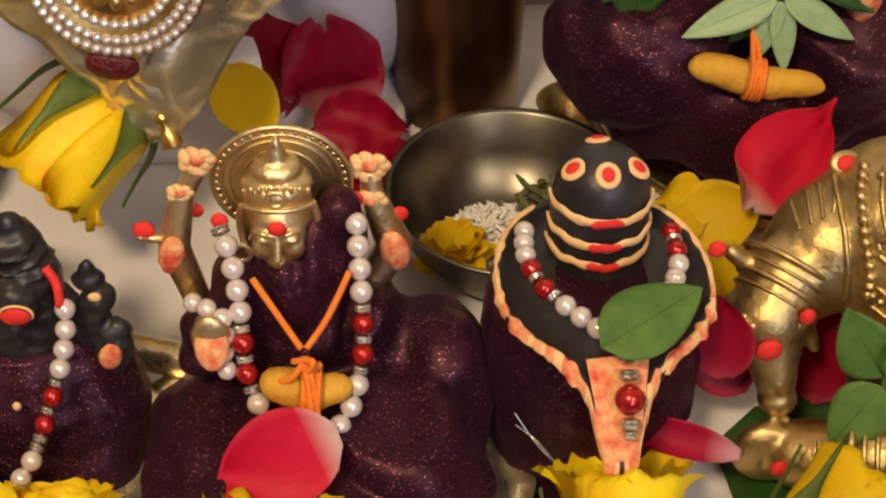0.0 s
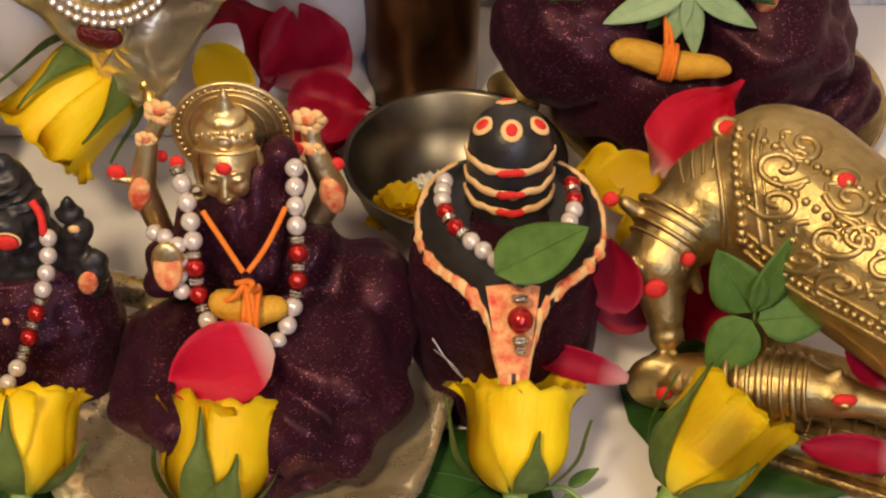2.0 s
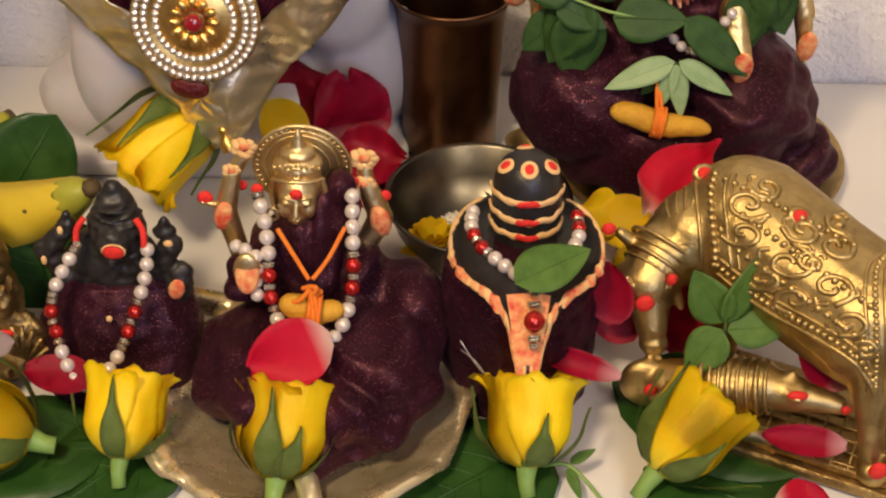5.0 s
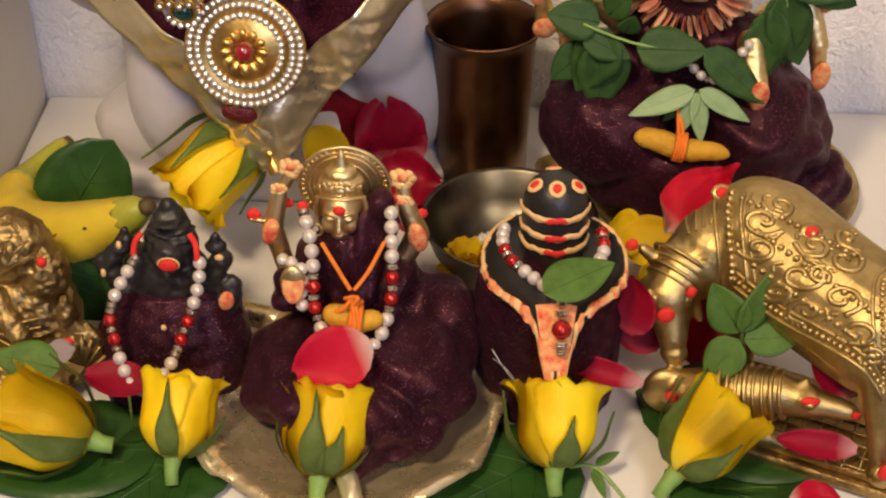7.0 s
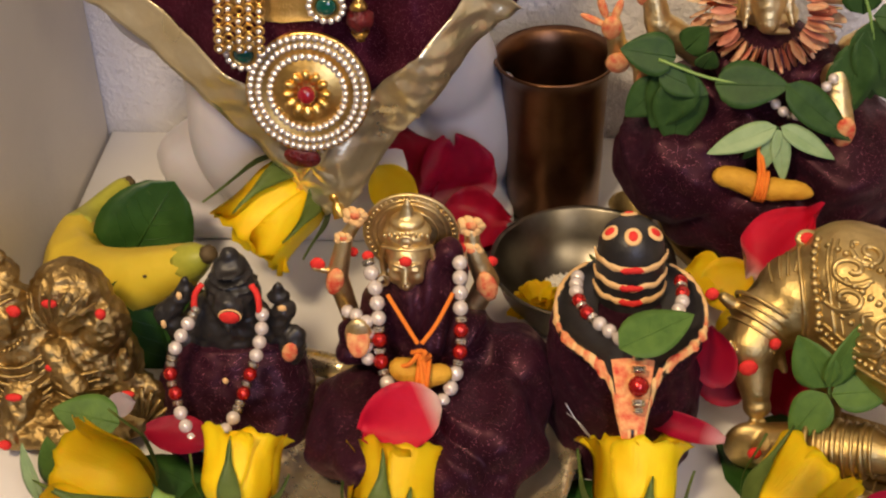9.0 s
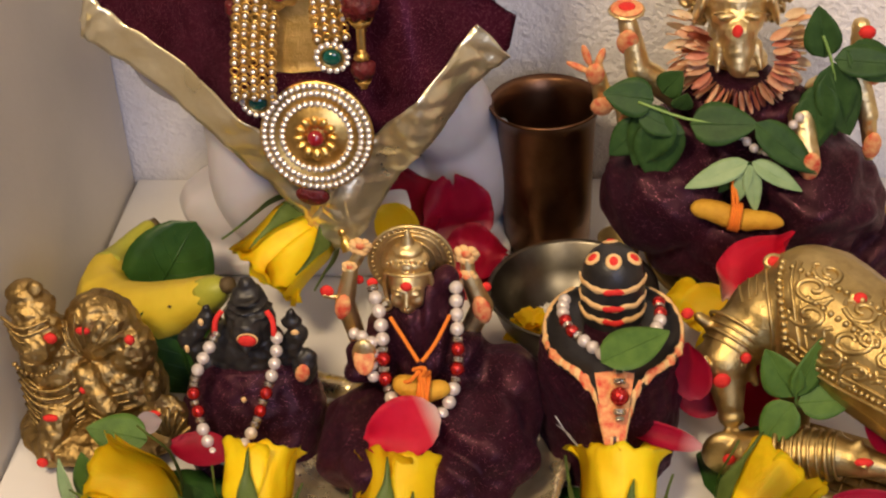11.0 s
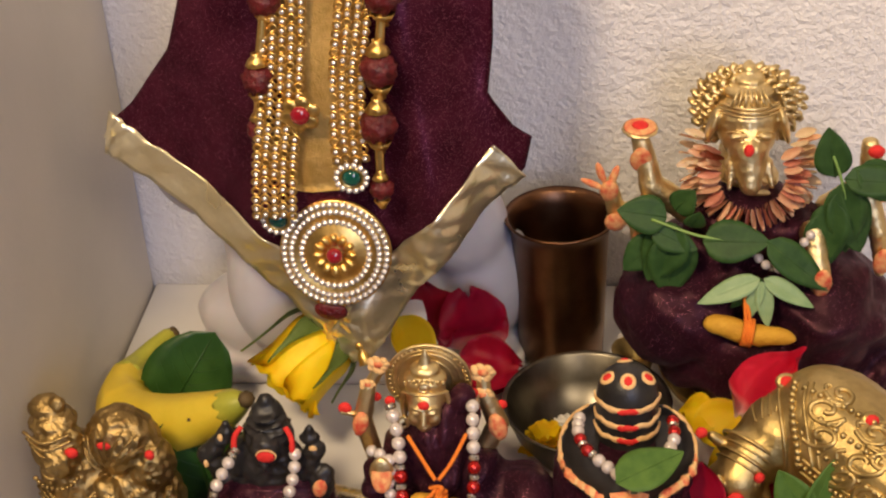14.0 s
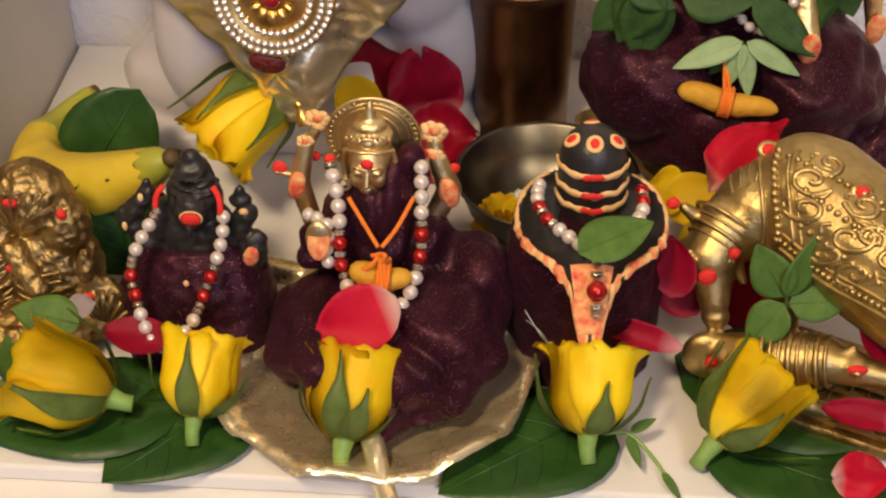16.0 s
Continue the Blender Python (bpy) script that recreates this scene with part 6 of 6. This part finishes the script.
for layer, (count, r0, dy, tone) in enumerate(((38, 0.0190, -0.008, 1), (40, 0.0240, -0.003, 0), (38, 0.0280, 0.004, 0), (34, 0.0175, -0.013, 1))):
    for k in range(count):
        a = radians(-210 + 240 * (k + 0.5 * rng.random()) / count)
        depth = 0.285 + dy + 0.012 * max(0, math.sin(a) + 0.2)
        p = Vector((0.1650 + r0 * 0.92 * math.cos(a), depth, 0.1425 + r0 * 1.0 * math.sin(a)))
        d = Vector((math.cos(a) + rng.uniform(-0.2, 0.2), rng.uniform(-0.5, 0.0), math.sin(a) + rng.uniform(-0.2, 0.2)))
        ob = new("shaving", chip[(1 if rng.random() < 0.5 else 0) if tone else (2 if rng.random() < 0.6 else 0)])
        ob.parent = gar
        up = Vector((-math.sin(a), rng.uniform(-0.6, 0.3), math.cos(a)))
        ob.matrix_basis = gar.matrix_basis.inverted() @ aim(p, d, up) @ Matrix.Scale(rng.uniform(0.8, 1.1), 4)

garland("pearl string on the seated brass figure", [(0.152, 0.266, 0.122), (0.158, 0.262, 0.114), (0.168, 0.258, 0.105), (0.177, 0.254, 0.100), (0.186, 0.258, 0.106), (0.196, 0.262, 0.118)], "ppsrsppps", 0.0025)
saucer = thing("brass_saucer", "small brass saucer under the purple cloth", "saucer", (0.20, 0.292, 0))
bm = bmesh.new()
lathe(bm, [(0.001, 0.0005), (0.066, 0.0005), (0.074, 0.004), (0.076, 0.010), (0.0745, 0.010), (0.071, 0.0045), (0.001, 0.0025)], (0.196, 0.306, 0), 64)
bmesh.ops.recalc_face_normals(bm, faces=bm.faces)
part("plate", bm, BRASS, saucer)

# little brass oil lamp beside the bowl, and a brass cup by the tumbler
for label, c, s in (("tiny brass cup between the tumbler and the bowl", (0.108, 0.283, 0.0), 1.0), ("tiny brass vessel behind the cow's horn", (0.132, 0.180, 0.0), 0.9)):
    bm = bmesh.new()
    lathe(bm, [(0.0005, 0.001), (0.010, 0.001), (0.0115, 0.005), (0.0085, 0.012), (0.0100, 0.022), (0.0135, 0.028), (0.0125, 0.028), (0.008, 0.021), (0.0005, 0.018)], (0, 0, 0), 32)
    bmesh.ops.recalc_face_normals(bm, faces=bm.faces)
    bm.transform(Matrix.Translation(c) @ Matrix.Scale(s, 4))
    solo("brass_cup", bm, BRASS, label, "cup")

# ---- marble figure with its cloth and jewels ----
bm = bmesh.new()
board(bm, (-0.150, 0.280, 0.0), (0.046, 0.376, 0.012), 0.004)
ell(bm, (-0.055, 0.326, 0.026), (0.098, 0.048, 0.034))
ell(bm, (-0.090, 0.288, 0.070), (0.030, 0.030, 0.048))
ell(bm, (-0.118, 0.296, 0.132), (0.038, 0.026, 0.024), (0, 14, 0))
ell(bm, (-0.105, 0.296, 0.150), (0.048, 0.034, 0.040))
ell(bm, (-0.088, 0.300, 0.095), (0.034, 0.034, 0.050))
ell(bm, (0.012, 0.318, 0.088), (0.026, 0.026, 0.030))
ell(bm, (0.022, 0.328, 0.050), (0.028, 0.032, 0.044))
ell(bm, (-0.050, 0.318, 0.120), (0.080, 0.040, 0.060))
ell(bm, (-0.045, 0.310, 0.200), (0.066, 0.044, 0.085))
ell(bm, (-0.045, 0.312, 0.270), (0.060, 0.040, 0.040))
limb(bm, (-0.085, 0.312, 0.262), (-0.118, 0.290, 0.170), 0.024, 0.024)
limb(bm, (-0.008, 0.312, 0.262), (0.006, 0.295, 0.190), 0.024, 0.022)
limb(bm, (-0.045, 0.312, 0.29), (-0.045, 0.312, 0.33), 0.022, 0.020)
ell(bm, (-0.045, 0.306, 0.362), (0.034, 0.034, 0.042))
bm = fused(bm, 0.0026, 16)
solo("marble_statue", bm, MARBLE, "large white marble seated statue dressed in cloth", "statue")

RIGHT = [(-0.036, 0.064), (-0.006, 0.104), (0.020, 0.135), (0.050, 0.160), (0.054, 0.178), (0.045, 0.186), (0.033, 0.202), (0.036, 0.228), (0.038, 0.300), (0.030, 0.345)]
LEFT = [(-0.039, 0.064), (-0.073, 0.105), (-0.113, 0.134), (-0.160, 0.160), (-0.163, 0.180), (-0.150, 0.191), (-0.122, 0.228), (-0.112, 0.258), (-0.120, 0.285), (-0.100, 0.345)]


def at_height(side, z):
    for (x0, z0), (x1, z1) in zip(side[:-1], side[1:]):
        if z0 <= z <= z1:
            return x0 + (x1 - x0) * (z - z0) / (z1 - z0)
    return side[-1][0]


def cloth_y(x, z):
    """How far back the cloth hangs; it bulges over the body and has slanting folds."""
    u = (x + 0.048) / 0.10
    fold = 0.0060 * math.sin(34 * (x * 1.2 + 0.5 * abs(x + 0.046) + 0.1 * z) * 2.0 + 9 * z) * min(1, abs(u) * 2)
    loose = min(1, abs(u) * 2.2)
    return 0.2225 + 0.034 * u * u + 0.16 * max(0, z - 0.165) + 1.35 * fold + 0.006 * noise.noise(Vector((x * 24, z * 24, 1))) + 0.013 * loose * noise.noise(Vector((x * 15, z * 11, 4)))


cloth = thing("draped_shawl", "wine-purple shawl with a wide gold foil border", "cloth", (-0.046, 0.222, 0.080))
bm, rows = bmesh.new(), []
for i in range(70):
    z = 0.064 + (0.345 - 0.064) * i / 69
    a, b = at_height(LEFT, z), at_height(RIGHT, z)
    rows.append([bm.verts.new((x, cloth_y(x, z), z)) for x in [a + (b - a) * k / 60 for k in range(61)]])
fs = grid_faces(bm, rows)
bmesh.ops.solidify(bm, geom=fs, thickness=-0.0012)
part("fabric", bm, WINE, cloth)
for name, side, sign in (("left_border", LEFT[:4] + [(-0.168, 0.164)], 1), ("right_border", RIGHT[:4], -1)):
    bm, rows = bmesh.new(), []
    pts = spline([(x, 0, z) for x, z in side], 60)
    for i, p in enumerate(pts):
        d = (pts[min(i + 1, 59)] - pts[max(i - 1, 0)]).normalized()
        inward = Vector((d.z * sign, 0, -d.x * sign))
        s = i / 59
        width = 0.0250 * (0.95 + 0.05 * math.sin(7 * s))
        row = []
        for k in range(9):
            q = p - inward * 0.0015 + inward * (width * k / 8)
            crease = 0.0009 * math.sin(60 * s + k * 0.9 + 3 * noise.noise(Vector((s * 9, 2, sign)))) + 0.0016 * noise.noise(Vector((s * 14, k * 0.5, sign)))
            row.append(bm.verts.new((q.x, cloth_y(q.x, q.z) - 0.0035 + crease, q.z)))
        rows.append(row)
    fs = grid_faces(bm, rows)
    bmesh.ops.recalc_face_normals(bm, faces=bm.faces)
    bmesh.ops.solidify(bm, geom=list(bm.faces), thickness=0.0008)
    part("gold_border", bm, FOIL, cloth, "crinkled gold foil border")
bm = bmesh.new()
lathe(bm, [(0.0006, 0.006), (0.0020, 0.005), (0.0024, 0.003), (0.0014, 0.0015), (0.0026, -0.001), (0.0036, -0.006), (0.0034, -0.0065), (0.0006, -0.006)], (0, 0, 0), 16)
bmesh.ops.recalc_face_normals(bm, faces=bm.faces)
bm.transform(aim((-0.0340, 0.2155, 0.0730), (0.7, -0.5, 0.5), (-0.3, 0.4, 0.9)))
part("tassel", bm, GOLD, cloth, "small gold tassel")


def stones(top, pts, r):
    for p in pts:
        bead_at(top, "rhinestone", r, p)


pendant = thing("round_pendant", "round gilt pendant with rings of rhinestones and a ruby", "pendant", (-0.0425, 0.2165, 0.105))
face = Matrix.Translation((-0.0425, 0.2165, 0.133)) @ Matrix.Rotation(radians(78), 4, "X")
bm = bmesh.new()
lathe(bm, [(0.0005, -0.002), (0.0265, -0.002), (0.0280, -0.0005), (0.0278, 0.0012), (0.0265, 0.0016), (0.0250, 0.0006), (0.0225, 0.0014), (0.0205, 0.0018), (0.0190, 0.0008), (0.0150, 0.0014), (0.0135, 0.0022), (0.0005, 0.0026)], (0, 0, 0), 64)
bmesh.ops.recalc_face_normals(bm, faces=bm.faces)
bm.transform(face)
part("disc", bm, GOLD, pendant)
for count, rr, h in ((50, 0.0256, 0.0018), (46, 0.0219, 0.0020), (34, 0.0168, 0.0020)):
    stones(pendant, [face @ Vector((rr * math.cos(k * math.tau / count), rr * math.sin(k * math.tau / count), h)) for k in range(count)], 0.00165)
for k in range(12):
    bm = bmesh.new()
    a = k * math.tau / 12
    ell(bm, (0.0078 * math.cos(a), 0.0078 * math.sin(a), 0.0036), (0.0036, 0.0023, 0.0020), (0, -20, math.degrees(a)), 0, 12, 8)
    bm.transform(face)
    part("gilt_petal", bm, GOLD, pendant)
bm = bmesh.new()
ell(bm, (0, 0, 0.0048), (0.0042, 0.0042, 0.0032), (0, 0, 0), 0, 20, 12)
bm.transform(face)
part("ruby", bm, RUBY, pendant, "round red stone")


def jewel_strand(label, curve, width, stone_rows, end_gem):
    """A flat filigree band of gilt links set with rhinestones, with a green stone at its end."""
    top = thing("jewel_necklace", label, "necklace", curve[-1])
    pts = even([Vector((p.x, cloth_y(p.x, p.z) - 0.0085, p.z)) for p in spline(curve, 120)], 0.0044)
    bm = bmesh.new()
    for i, p in enumerate(pts):
        for j in range(stone_rows):
            off = (j - (stone_rows - 1) / 2) * width / stone_rows
            c = p + Vector((off, -0.0006, 0.0011 * (j % 2)))
            tube(bm, [c + 0.0019 * Vector((math.cos(t), 0, math.sin(t))) for t in [k * math.tau / 10 for k in range(10)]], 0.0007, 5, closed=True)
    tagged(part("filigree", bm, GOLD, top, "gilt filigree links"), kind="stuff")
    for i, p in enumerate(pts):
        for j in range(stone_rows):
            if (2 * i + j) % 5 != 0:
                bead_at(top, "rhinestone", 0.00125, p + Vector(((j - (stone_rows - 1) / 2) * width / stone_rows, -0.0016, 0.0011 * (j % 2))))
    e = Vector(end_gem)
    bm = bmesh.new()
    ell(bm, e, (0.0046, 0.0026, 0.0042), (0, 0, 0), 0, 18, 10)
    part("green_stone", bm, EMERALD, top, "oval green stone")
    bm = bmesh.new()
    tube(bm, [e + Vector((0.0056 * math.cos(t), 0.0006, 0.0052 * math.sin(t))) for t in [k * math.tau / 24 for k in range(24)]], 0.0012, 6, closed=True)
    part("setting", bm, GOLD, top)
    stones(top, [e + Vector((0.0074 * math.cos(t), 0, 0.0069 * math.sin(t))) for t in [k * math.tau / 14 for k in range(14)]], 0.0016)
    return top


jewel_strand("long gilt necklace band set with rhinestones", [(-0.056, 0.236, 0.300), (-0.058, 0.232, 0.258), (-0.062, 0.226, 0.215), (-0.067, 0.222, 0.185), (-0.069, 0.219, 0.158)], 0.022, 5, (-0.0695, 0.2165, 0.1515))
jewel_strand("second gilt necklace band set with rhinestones", [(-0.024, 0.236, 0.300), (-0.026, 0.232, 0.258), (-0.031, 0.226, 0.222), (-0.032, 0.220, 0.196), (-0.031, 0.217, 0.183)], 0.018, 4, (-0.0310, 0.2150, 0.1760))
bm = bmesh.new()
rows = []
for i in range(24):
    z = 0.305 - i * 0.0060
    half = 0.033 - 0.010 * i / 23
    rows.append([bm.verts.new((-0.048 - 0.003 * i / 23 + half * (k / 8 - 1), cloth_y(-0.05, z) - 0.0045 + 0.004 * abs(k / 8 - 1), z)) for k in range(17)])
grid_faces(bm, rows)
bmesh.ops.solidify(bm, geom=list(bm.faces), thickness=0.001)
solo("gold_cloth_strip", bm, surface("gold_brocade", (0.66, 0.40, 0.09), (0.84, 0.56, 0.18), 220, 0.42, 0.4, 0.8, 900), "gold brocade strip behind the necklaces", "cloth")

flower_gem = thing("ruby_brooch", "gilt flower brooch with a red stone", "brooch", (-0.053, 0.226, 0.200))
c = Vector((-0.0520, 0.2135, 0.2110))
for k in range(6):
    bm = bmesh.new()
    a = k * math.tau / 6 + 0.3
    ell(bm, c + Vector((0.0052 * math.cos(a), 0, 0.0052 * math.sin(a))), (0.0046, 0.0016, 0.0040), (0, -math.degrees(a), 0), 0, 12, 8)
    part("gilt_petal", bm, GOLD, flower_gem)
bm = bmesh.new()
ell(bm, c + Vector((0, -0.0016, 0)), (0.0048, 0.003, 0.0048), (0, 0, 0), 0, 18, 10)
part("ruby", bm, RUBY, flower_gem, "round red stone")


def seed_string(label, places, sizes):
    """A string of knobbly dark red seeds between gilt caps."""
    top = thing("seed_necklace", label, "necklace", places[-1])
    for p, r in zip(places, sizes):
        p = Vector((p[0], min(p[1], cloth_y(p[0], p[2]) - r), p[2]))
        bm = bmesh.new()
        out = bmesh.ops.create_icosphere(bm, subdivisions=3, radius=r)
        for v in out["verts"]:
            v.co *= 1.08 + 0.30 * noise.noise(v.co * 420 + p * 100) - 0.08 * abs(math.sin(2.5 * math.atan2(v.co.y, v.co.x)))
        bm.transform(Matrix.Translation(p))
        part("seed", bm, RUDRAKSHA, top, "knobbly dark red seed")
        for s in (1, -1):
            bm = bmesh.new()
            lathe(bm, [(0.0008, 0.0046), (0.0022, 0.0044), (0.0018, 0.0030), (0.0036, 0.0016), (0.0050, -0.0010), (0.0046, -0.0012), (0.0030, 0.0012)], (0, 0, 0), 20, wave=lambda a, q, z: (0.0004 * math.sin(8 * a) * (q > 0.003), 0))
            bmesh.ops.recalc_face_normals(bm, faces=bm.faces)
            bm.transform(Matrix.Translation(p + Vector((0, 0, s * (r + 0.0010)))) @ Matrix.Diagonal((r / 0.0070, r / 0.0070, s * r / 0.0070, 1)))
            bmesh.ops.recalc_face_normals(bm, faces=bm.faces)
            part("gilt_cap", bm, GOLD, top, "gilt bead cap")
    bm = bmesh.new()
    tube(bm, spline([(p[0], min(p[1], cloth_y(p[0], p[2]) - r), p[2]) for p, r in zip(places, sizes)], 30), 0.0022, 8)
    part("cord", bm, GOLD, top)
    return top


seed_string("string of dark red seeds with gilt caps", [(-0.066, 0.232, 0.262), (-0.0715, 0.2255, 0.226), (-0.0740, 0.2220, 0.1990)], [0.0072, 0.0074, 0.0060])
seed_string("second string of dark red seeds with gilt caps", [(-0.012, 0.230, 0.262), (-0.0150, 0.2235, 0.2290), (-0.0165, 0.2190, 0.2020), (-0.0170, 0.2150, 0.1700)], [0.0080, 0.0084, 0.0082, 0.0056])
bm = bmesh.new()
ell(bm, (-0.047, 0.2120, 0.1015), (0.0085, 0.003, 0.0055), (0, 10, 0), 0, 20, 10)
solo("red_stone_drop", bm, RUDRAKSHA, "dark red drop hanging under the pendant", "jewel")
